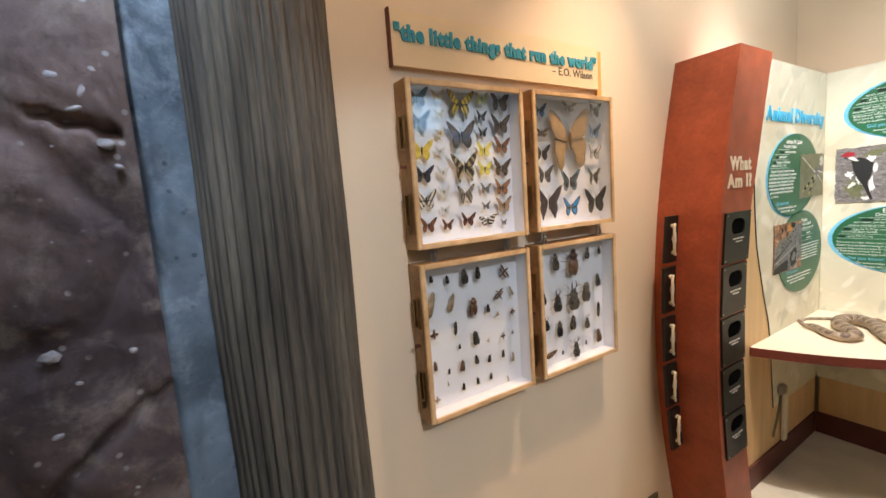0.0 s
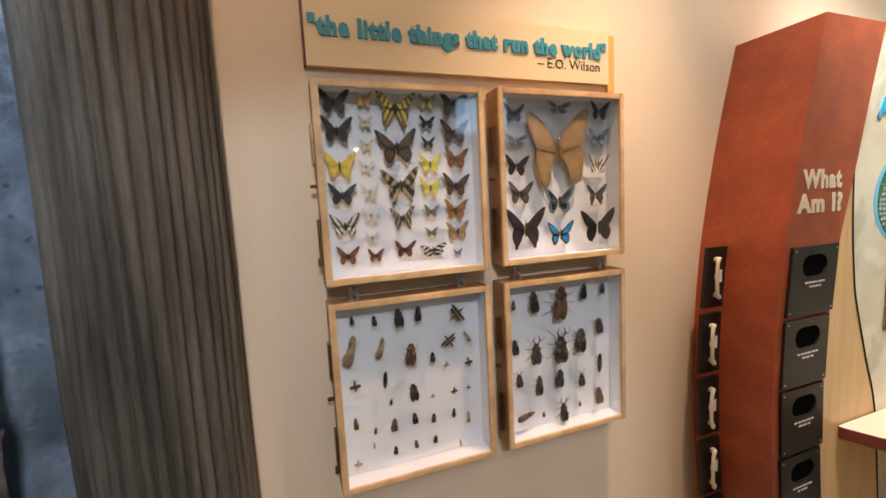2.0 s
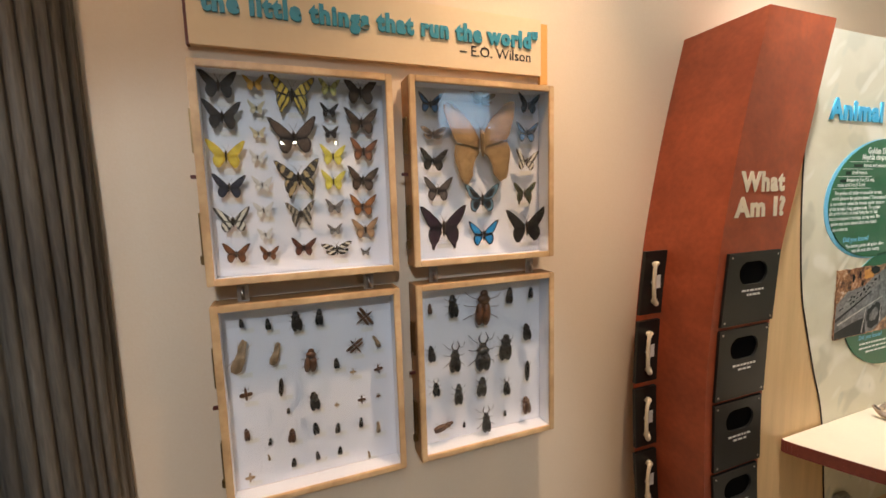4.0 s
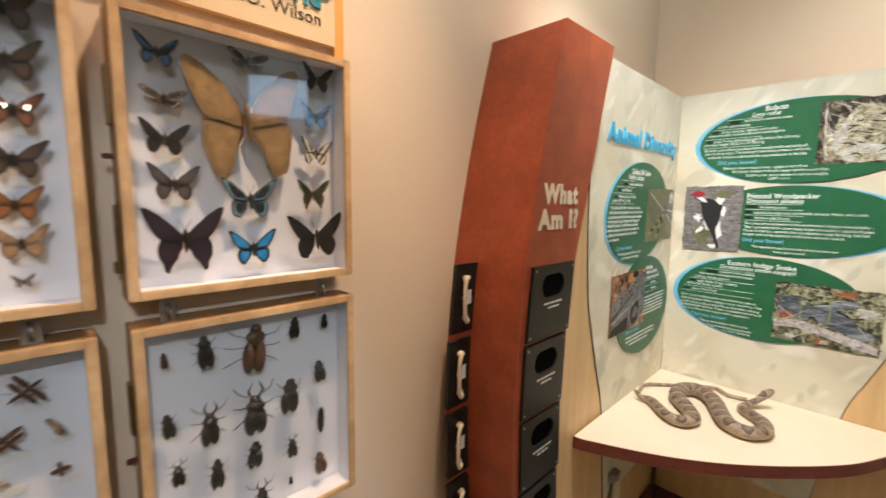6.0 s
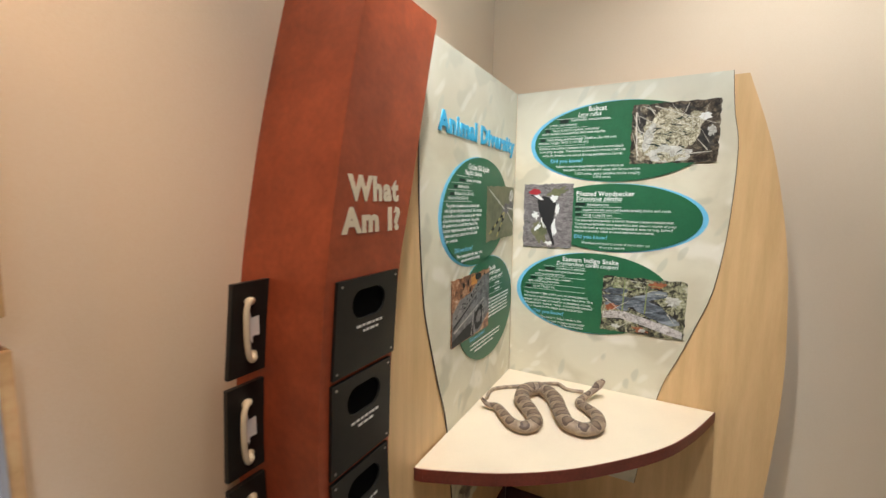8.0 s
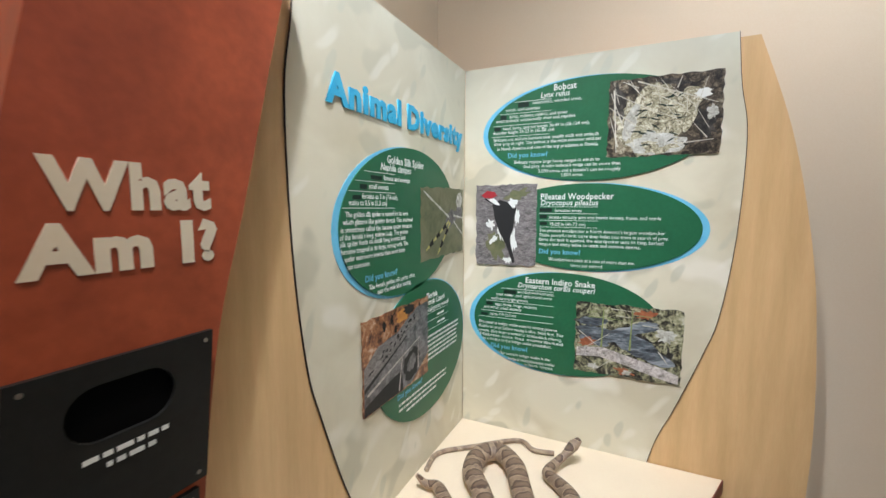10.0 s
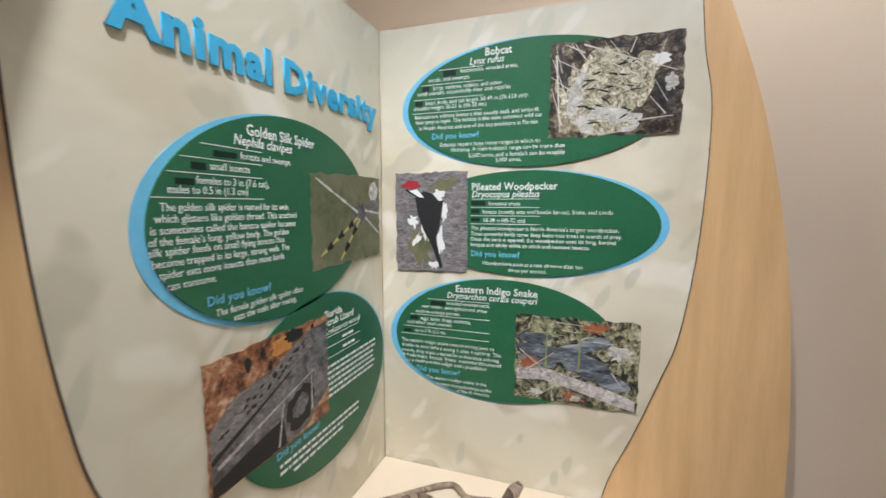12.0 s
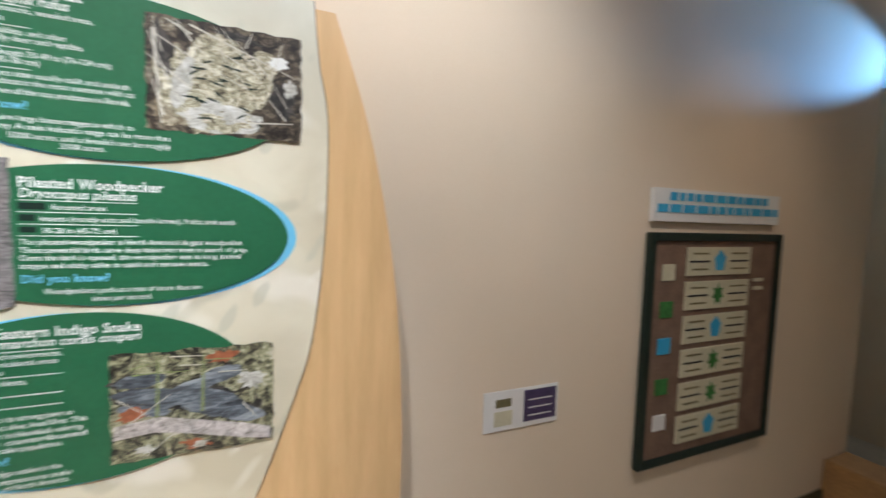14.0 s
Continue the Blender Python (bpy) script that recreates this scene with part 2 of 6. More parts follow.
def print_mat():
    """Pale beige print with soft darker leaves, pale strokes and a cooler tone at the top."""
    m, n, l, b = principled("pale_leaf_print")
    tc = n.new("ShaderNodeTexCoord")
    t1 = n.new("ShaderNodeTexNoise")
    t1.inputs["Scale"].default_value, t1.inputs["Detail"].default_value, t1.inputs["Distortion"].default_value = 3.4, 4, 0.8
    l.new(tc.outputs["Object"], t1.inputs["Vector"])
    base = n.new("ShaderNodeValToRGB")
    base.color_ramp.elements[0].position, base.color_ramp.elements[0].color = 0.36, (0.63, 0.575, 0.415, 1)
    base.color_ramp.elements[1].position, base.color_ramp.elements[1].color = 0.62, (0.74, 0.695, 0.53, 1)
    l.new(t1.outputs[0], base.inputs[0])

    def leaves(turn, scale, lo, hi, seed):
        mp, add, v, r = n.new("ShaderNodeMapping"), n.new("ShaderNodeVectorMath"), n.new("ShaderNodeTexVoronoi"), n.new("ShaderNodeMapRange")
        mp.vector_type = "TEXTURE"
        mp.inputs["Rotation"].default_value, mp.inputs["Scale"].default_value, mp.inputs["Location"].default_value = (0, 0, radians(turn)), [1 / q for q in scale], (seed, seed * 0.7, 0)
        l.new(tc.outputs["Object"], mp.inputs[0])
        wob, sc = n.new("ShaderNodeTexNoise"), n.new("ShaderNodeVectorMath")
        wob.inputs["Scale"].default_value = 5.0
        l.new(tc.outputs["Object"], wob.inputs["Vector"])
        sc.operation = "SCALE"
        sc.inputs["Scale"].default_value = 1.1
        l.new(wob.outputs["Color"], sc.inputs[0])
        l.new(mp.outputs[0], add.inputs[0])
        l.new(sc.outputs[0], add.inputs[1])
        v.inputs["Scale"].default_value, v.inputs["Randomness"].default_value = 1.0, 1.0
        l.new(add.outputs[0], v.inputs["Vector"])
        r.inputs[1].default_value, r.inputs[2].default_value, r.inputs[3].default_value, r.inputs[4].default_value = lo, hi, 1.0, 0.0
        r.interpolation_type = "SMOOTHSTEP"
        l.new(v.outputs["Distance"], r.inputs[0])
        return r.outputs[0]

    def over(below, fac, amount, colour):
        mu, mx = n.new("ShaderNodeMath"), n.new("ShaderNodeMix")
        mu.operation = "MULTIPLY"
        mu.inputs[1].default_value = amount
        l.new(fac, mu.inputs[0])
        mx.data_type = "RGBA"
        l.new(mu.outputs[0], mx.inputs[0])
        l.new(below, mx.inputs[6])
        mx.inputs[7].default_value = (*colour, 1)
        return mx.outputs[2]

    c = over(base.outputs[0], leaves(35, (2.2, 5.0, 0.2), 0.22, 0.32, 3.0), 0.60, (0.49, 0.465, 0.335))
    c = over(c, leaves(-30, (3.0, 7.0, 0.2), 0.16, 0.34, 9.0), 0.62, (0.88, 0.84, 0.72))
    c = over(c, leaves(48, (4.0, 15.0, 0.2), 0.12, 0.28, 14.0), 0.50, (0.87, 0.84, 0.73))
    c = over(c, leaves(70, (5.0, 14.0, 0.2), 0.15, 0.25, 21.0), 0.55, (0.52, 0.52, 0.40))
    sep, rr = n.new("ShaderNodeSeparateXYZ"), n.new("ShaderNodeMapRange")
    l.new(tc.outputs["Object"], sep.inputs[0])
    rr.inputs[1].default_value, rr.inputs[2].default_value = 1.8, 2.15
    l.new(sep.outputs[1], rr.inputs[0])
    c = over(c, rr.outputs[0], 0.34, (0.56, 0.64, 0.60))
    l.new(c, b.inputs["Base Color"])
    b.inputs["Roughness"].default_value = 0.42
    return m


M_PRINT = print_mat()


def glass_mat():
    m, n, l, b = principled("clear_glass")
    n.remove(b)
    tr, gl, lw, mx = n.new("ShaderNodeBsdfTransparent"), n.new("ShaderNodeBsdfGlossy"), n.new("ShaderNodeLayerWeight"), n.new("ShaderNodeMixShader")
    pw, fr = n.new("ShaderNodeMath"), n.new("ShaderNodeMapRange")
    pw.operation = "POWER"
    pw.inputs[1].default_value = 4.0
    l.new(lw.outputs["Facing"], pw.inputs[0])
    l.new(pw.outputs[0], fr.inputs[0])
    fr.inputs[3].default_value, fr.inputs[4].default_value = 0.05, 0.9
    tr.inputs[0].default_value = (0.97, 0.98, 0.97, 1)
    gl.inputs["Roughness"].default_value = 0.02
    l.new(fr.outputs[0], mx.inputs[0])
    l.new(tr.outputs[0], mx.inputs[1])
    l.new(gl.outputs[0], mx.inputs[2])
    l.new(mx.outputs[0], n["Material Output"].inputs[0])
    return m


M_GLASS = glass_mat()


def glow_mat(name, colour, strength):
    m, n, l, b = principled(name)
    b.inputs["Base Color"].default_value = (*colour, 1)
    b.inputs["Emission Color"].default_value = (*colour, 1)
    b.inputs["Emission Strength"].default_value = strength
    return m


M_SKYPANE = glow_mat("bright_daylight_pane", (0.32, 0.62, 1.0), 0.6)
M_LAMPFACE = glow_mat("lit_lamp_face", (1.0, 0.9, 0.7), 30.0)


# ---- mesh helpers ----
def finish(bm, name, material, parent=None, label="", m=None, smooth=False):
    me = bpy.data.meshes.new(name)
    bmesh.ops.recalc_face_normals(bm, faces=bm.faces)
    bm.to_mesh(me)
    bm.free()
    for mt in (material if isinstance(material, (list, tuple)) else [material]):
        me.materials.append(mt)
    if smooth:
        for p in me.polygons:
            p.use_smooth = True
    ob = new(name, me)
    if m is not None:
        ob.matrix_basis = m
    if parent:
        ob.parent = parent
    if label:
        ob["label"] = label
    return ob


def part(name, bm, material, parent, label="", m=None, smooth=False):
    return finish(bm, name, material, parent, label, m, smooth)


def box_bm(x0, x1, y0, y1, z0, z1, bevel=0.0, bm=None, seg=2):
    bm = bm or bmesh.new()
    made = bmesh.ops.create_cube(bm, size=1.0, matrix=Matrix.Translation(((x0 + x1) / 2, (y0 + y1) / 2, (z0 + z1) / 2)) @ Matrix.Diagonal((x1 - x0, y1 - y0, z1 - z0, 1)))
    if bevel:
        es = list({e for v in made["verts"] for e in v.link_edges})
        bmesh.ops.bevel(bm, geom=es, offset=bevel, segments=seg, affect="EDGES")
    return bm


def prism(outline, w0, w1, bm=None):
    """A flat outline (u, v) given depth from w0 to w1."""
    bm = bm or bmesh.new()
    a = [bm.verts.new((u, v, w0)) for u, v in outline]
    b = [bm.verts.new((u, v, w1)) for u, v in outline]
    bm.faces.new(a)
    bm.faces.new(b[::-1])
    k = len(a)
    for i in range(k):
        bm.faces.new((a[i], a[(i + 1) % k], b[(i + 1) % k], b[i]))
    return bm


def oval(cx, cy, rx, ry, turn=0.0, n=72):
    c, s = math.cos(radians(turn)), math.sin(radians(turn))
    out = []
    for i in range(n):
        a = 2 * math.pi * i / n
        x, y = rx * math.cos(a), ry * math.sin(a)
        out.append((cx + x * c - y * s, cy + x * s + y * c))
    return out


def stadium(cx, cy, w, h, n=10):
    r = h / 2
    out = []
    for side, a0 in ((1, -90), (-1, 90)):
        for i in range(n + 1):
            a = radians(a0 + 180 * i / n)
            out.append((cx + side * (w / 2 - r) + r * math.cos(a), cy + r * math.sin(a)))
    return out


def tube(points, radii, sides=10, bm=None, squash=1.0):
    bm = bm or bmesh.new()
    rings = []
    pts = [Vector(p) for p in points]
    for i, p in enumerate(pts):
        d = (pts[min(i + 1, len(pts) - 1)] - pts[max(i - 1, 0)]).normalized()
        up = Vector((0, 0, 1)) if abs(d.z) < 0.95 else Vector((1, 0, 0))
        a = d.cross(up).normalized()
        b = a.cross(d).normalized()
        r = radii[i] if isinstance(radii, (list, tuple)) else radii
        rings.append([bm.verts.new(p + a * r * math.cos(2 * math.pi * k / sides) + b * r * squash * math.sin(2 * math.pi * k / sides)) for k in range(sides)])
    for r0, r1 in zip(rings, rings[1:]):
        for k in range(sides):
            bm.faces.new((r0[k], r0[(k + 1) % sides], r1[(k + 1) % sides], r1[k]))
    bm.faces.new(rings[0][::-1])
    bm.faces.new(rings[-1])
    return bm


def spline(keys, per=8):
    """A smooth run of points through the keys."""
    k = [Vector(p) for p in keys]
    out = []
    for i in range(len(k) - 1):
        p0, p1, p2, p3 = k[max(i - 1, 0)], k[i], k[i + 1], k[min(i + 2, len(k) - 1)]
        for j in range(per):
            t = j / per
            out.append(0.5 * (2 * p1 + (p2 - p0) * t + (2 * p0 - 5 * p1 + 4 * p2 - p3) * t * t + (3 * p1 - p0 - 3 * p2 + p3) * t ** 3))
    out.append(k[-1])
    return out


def curve_at(keys, z):
    """Interpolates (z, value) keys, given from high to low."""
    zs, vs = [k[0] for k in keys][::-1], [k[1] for k in keys][::-1]
    return float(np.interp(z, zs, vs))


def smooth_curve(keys, n=28):
    pts = spline([(v, z, 0) for z, v in keys], per=max(2, n // (len(keys) - 1)))
    return [(p.x, p.y) for p in pts]


def thing(name, label, category, group="", at=(0, 0, 0)):
    ob = new(name)
    ob.empty_display_size = 0.05
    ob.location = at
    return tagged(ob, label, category, group)


def text(name, body, material, parent, m, size, width=None, extrude=0.0006, bold=0.0, align="LEFT", shear=0.0, line=1.0, label=""):
    cu = bpy.data.curves.new(name, "FONT")
    cu.body, cu.size, cu.extrude, cu.offset, cu.align_x, cu.shear, cu.space_line, cu.resolution_u = body, size, extrude, bold, align, shear, line, 2
    cu.space_character = 1.0 + 2.6 * bold / size
    tmp = bpy.data.objects.new("tmp_text", cu)
    me = bpy.data.meshes.new_from_object(tmp)
    bpy.data.objects.remove(tmp)
    bpy.data.curves.remove(cu)
    me.name = name
    xs = [v.co.x for v in me.vertices]
    if width and xs:
        k = width / (max(xs) - min(xs))
        for v in me.vertices:
            v.co.x *= k
    me.materials.clear()
    me.materials.append(material)
    for p in me.polygons:
        p.material_index = 0
    ob = new(name, me)
    ob.matrix_basis = m
    ob.parent = parent
    if label:
        ob["label"] = label
    return ob


def structure(ob, label="", category=""):
    return tagged(ob, label, category, kind="structure")


# ---- the room ----
WY, WX = 1.075, 3.33      # faces of the drawer wall and of the side wall
CEIL = 3.3
structure(finish(box_bm(-3.2, 4.9, -4.3, 1.4, -0.12, 0.0), "floor", M_FLOOR), "pale cream vinyl floor with a soft sheen", "floor")
structure(finish(box_bm(-3.2, 4.9, -4.3, 1.4, CEIL, CEIL + 0.12), "ceiling", M_CEIL), "plain off-white painted ceiling above the exhibits", "ceiling")
structure(finish(box_bm(0.12, WX + 0.15, WY, WY + 0.15, 0.0, CEIL), "wall_north", M_WALL), "cream painted wall behind the specimen drawers", "wall")
structure(finish(box_bm(WX, WX + 0.15, -3.1, WY - 0.001, 0.0, CEIL), "wall_east", M_WALL), "cream painted wall with a framed board and a small sign", "wall")
structure(finish(box_bm(WX + 0.152, 4.9, -3.1, -2.95, 0.0, CEIL), "wall_return", M_WALL), "cream painted return wall of the side bay", "wall")
structure(finish(box_bm(4.75, 4.9, -4.15, -3.102, 0.0, CEIL), "wall_bay", M_WALL), "cream painted end wall of the bay", "wall")
structure(finish(box_bm(-3.2, -3.05, -4.15, 1.4, 0.0, CEIL), "wall_west", M_WALL), "cream painted wall of the hall", "wall")
wb = box_bm(-3.2, 2.95, -4.3, -4.15, 0.0, CEIL)
box_bm(3.85, 4.9, -4.3, -4.15, 0.0, CEIL, bm=wb)
box_bm(2.95, 3.85, -4.3, -4.15, 0.0, 2.68, bm=wb)
box_bm(2.95, 3.85, -4.3, -4.15, 3.24, CEIL, bm=wb)
structure(finish(wb, "wall_south", M_WALL), "cream painted wall with a high bright window", "wall")
win = structure(thing("window_1", "high window full of bluish daylight in a cream wall", "window"))
part("pane", box_bm(2.96, 3.84, -4.255, -4.25, 2.69, 3.23), M_SKYPANE, win)
wf = box_bm(2.95, 3.85, -4.24, -4.15, 2.68, 2.71)
box_bm(2.95, 3.85, -4.24, -4.15, 3.21, 3.24, bm=wf)
box_bm(2.95, 2.98, -4.24, -4.15, 2.71, 3.21, bm=wf)
box_bm(3.82, 3.85, -4.24, -4.15, 2.71, 3.21, bm=wf)
part("window_frame", wf, M_STEEL, win)
bb = structure(thing("baseboard", "dark olive vinyl baseboard along the wall foot", "baseboard"))
part("strip", box_bm(0.36, 1.78, WY - 0.012, WY - 0.001, 0.0, 0.12, 0.003), M_DARKOLIVE, bb)
part("strip", box_bm(WX - 0.012, WX - 0.001, -3.1, -0.24, 0.0, 0.12, 0.003), M_DARKOLIVE, bb)

# far track lamps that show as glints in the glass
for x, y, z in ((-0.38, -3.98, 2.45), (0.70, -3.98, 2.47), (0.86, -3.98, 2.48), (1.40, -3.98, 2.49)):
    tl = thing("track_spotlight", "small lit spotlight on an arm from the far wall", "spotlight", "spotlights on the far wall")
    part("arm", tube([(x, -4.149, z + 0.03), (x, -4.06, z + 0.03)], 0.008, 8), M_STEEL, tl)
    part("housing", tube([(x, -4.08, z + 0.03), (x, -4.02, z + 0.005), (x, -3.985, z)], [0.02, 0.032, 0.034], 14), M_BLACK, tl, smooth=True)
    part("lamp_face", tube([(x, -3.984, z), (x, -3.981, z)], 0.028, 14), M_LAMPFACE, tl)

# ---- rockwork behind the trunk ----
CRACKS = (((-0.058, 1.268), (-0.118, 1.235), (-0.194, 1.181), (-0.255, 1.12), (-0.40, 1.02)), ((-0.20, 1.80), (-0.121, 1.775), (-0.087, 1.767)))


def crack_depth(x, z):
    """How near a point lies to one of the open joints, 1 in its middle."""
    best = 9.0
    for line in CRACKS:
        for (ax, az), (bx, bz) in zip(line, line[1:]):
            dx, dz = bx - ax, bz - az
            t = max(0.0, min(1.0, ((x - ax) * dx + (z - az) * dz) / (dx * dx + dz * dz)))
            best = min(best, math.hypot(x - ax - t * dx, (z - az - t * dz) * (1.6 if z > az + t * dz else 0.8)))
    return math.exp(-(best / 0.011) ** 2)


def rock_sheet(x0, x1, z0, z1, y, depth, seed, nx, nz, joints=False):
    bm = bmesh.new()
    grid = []
    for j in range(nz + 1):
        row = []
        for i in range(nx + 1):
            x, z = x1 - (x1 - x0) * (1 - i / nx) ** 2, z0 + (z1 - z0) * j / nz
            p = Vector((x * 3.1, z * 2.3, seed))
            h = noise.fractal(p, 1.0, 2.1, 5) * depth + noise.fractal(p * 7, 0.8, 2.2, 4) * depth * 0.16
            cell = noise.voronoi(Vector((x * 4.2 + seed, z * 3.1 + 0.35 * x, seed)))[0]
            h += min(0.03, (cell[1] - cell[0]) * 0.1) * depth / 0.05
            if joints and x > -0.7:
                h -= 0.025 * crack_depth(x + 0.012 * noise.noise(p * 9), z + 0.012 * noise.noise(p * 11))
            if not joints:
                h += 0.016 * math.exp(-((x + 0.045 + 0.008 * noise.noise(p * 2)) / 0.014) ** 2)      # rounded lip beside the brown face
            row.append(bm.verts.new((x, y - h, z)))
        grid.append(row)
    for j in range(nz):
        for i in range(nx):
            bm.faces.new((grid[j][i], grid[j][i + 1], grid[j + 1][i + 1], grid[j + 1][i]))
    bmesh.ops.solidify(bm, geom=bm.faces[:], thickness=-0.06)
    return bm


rock = structure(thing("rock_wall", "dark brown and blue-grey sculpted rockwork behind a trunk", "rock wall"))
part("rock_back", rock_sheet(-3.0, 0.2, 0.0, CEIL, 1.055, 0.022, 3.7, 150, 260), M_BLUEROCK, rock, "blue-grey rock in cool light", smooth=True)
part("rock_face", rock_sheet(-3.0, -0.062, 0.0, CEIL, 0.990, 0.026, 9.2, 200, 420, True), M_ROCK, rock, "dark brown rock with pale chips", smooth=True)
rnd = random.Random(4)
for _ in range(46):
    x, z = -0.62 + 0.50 * rnd.random(), 0.9 + 1.15 * rnd.random()
    bm = bmesh.new()
    bmesh.ops.create_icosphere(bm, subdivisions=1, radius=1.0)
    s = 0.0025 + 0.012 * rnd.random() ** 4
    for v in bm.verts:
        v.co = Vector((v.co.x * s * (1 + 0.5 * rnd.random()), v.co.y * s * 0.45, v.co.z * s * (0.7 + 0.5 * rnd.random())))
    part("stone_chip", bm, M_CHIP, rock, m=pose(x, 0.972 + 0.008 * rnd.random(), z, 0, 40 * rnd.random(), 0))

for x, z, w, h in ((-0.124, 1.837, 0.017, 0.022), (-0.164, 1.859, 0.013, 0.008), (-0.108, 1.873, 0.011, 0.009), (-0.104, 1.744, 0.013, 0.009), (-0.091, 1.703, 0.008, 0.006), (-0.241, 1.229, 0.010, 0.007), (-0.114, 1.358, 0.007, 0.006), (-0.14, 1.805, 0.016, 0.005)):
    bm = bmesh.new()
    bmesh.ops.create_icosphere(bm, subdivisions=2, radius=1.0)
    for v in bm.verts:
        k = 0.8 + 0.4 * rnd.random()
        v.co = Vector((v.co.x * w * k, v.co.y * 0.006, v.co.z * h * k))
    part("stone_chip", bm, M_CHIP, rock, m=pose(x, 0.968, z, 0, 50 * rnd.random() - 25, 0))

# ---- trunk post ----
bm = bmesh.new()
NS, NZ, R = 480, 70, 0.160
rings = []
for j in range(NZ + 1):
    z = CEIL * j / NZ
    ring = []
    for i in range(NS):
        a = 2 * math.pi * i / NS
        wob = 0.35 * noise.noise(Vector((2.5 * math.cos(a), 2.5 * math.sin(a), z * 0.7)))
        ridge = (1 - abs(math.sin(a * 19 + wob * 4))) ** 1.6
        g = noise.noise(Vector((9 * math.cos(a), 9 * math.sin(a), z * 1.4)))
        r = R + 0.003 * g - (0.0135 + 0.006 * wob + 0.005 * g) * ridge + 0.006 * noise.noise(Vector((math.cos(a), math.sin(a), z * 1.8)))
        ring.append(bm.verts.new((0.187 + r * math.cos(a), 1.046 + r * math.sin(a), z)))
    rings.append(ring)
for r0, r1 in zip(rings, rings[1:]):
    for i in range(NS):
        bm.faces.new((r0[i], r0[(i + 1) % NS], r1[(i + 1) % NS], r1[i]))
tagged(finish(bm, "trunk_post", M_TRUNK, smooth=True), "weathered grey ridged palm trunk post against the wall", "trunk post")

# ---- quotation sign over the drawers ----
ON_NORTH = Matrix(((1, 0, 0, 0), (0, 0, -1, 0), (0, 1, 0, 0), (0, 0, 0, 1)))      # u along x, v up, w towards the room
ON_EAST = Matrix(((0, 0, -1, 0), (-1, 0, 0, 0), (0, 1, 0, 0), (0, 0, 0, 1)))     # u along -y, v up, w towards the room


def north(y):
    return Matrix.Translation((0, y, 0)) @ ON_NORTH


def east(x, y=0.885):
    return Matrix.Translation((x, y, 0)) @ ON_EAST


sign = thing("quotation_sign", "cream quotation board with raised teal letters above the drawers", "wall sign")
part("board", prism([(0.535, 1.976), (1.40, 1.976), (1.40, 2.125), (0.535, 2.125)], 0.002, 0.017), M_SIGN, sign, m=north(WY))
part("edge", prism([(1.401, 1.955), (1.425, 1.955), (1.425, 2.118), (1.401, 2.118)], 0.001, 0.012), M_ORANGE, sign, "orange painted edge strip", m=north(WY))
part("dark_edge", prism([(0.529, 1.974), (0.5345, 1.974), (0.5345, 2.127), (0.529, 2.127)], 0.001, 0.017), M_BASE, sign, m=north(WY))
text("raised_letters", '"the little things that run the world"', M_TEAL, sign, north(WY - 0.017) @ pose(0.543, 2.047, 0.002), 0.056, 0.845, 0.0025, 0.0032, label="raised teal lettering")
text("credit_line", "– E.O. Wilson", M_INK, sign, north(WY - 0.017) @ pose(1.153, 2.010, 0.0008), 0.038, 0.213, 0.0005)

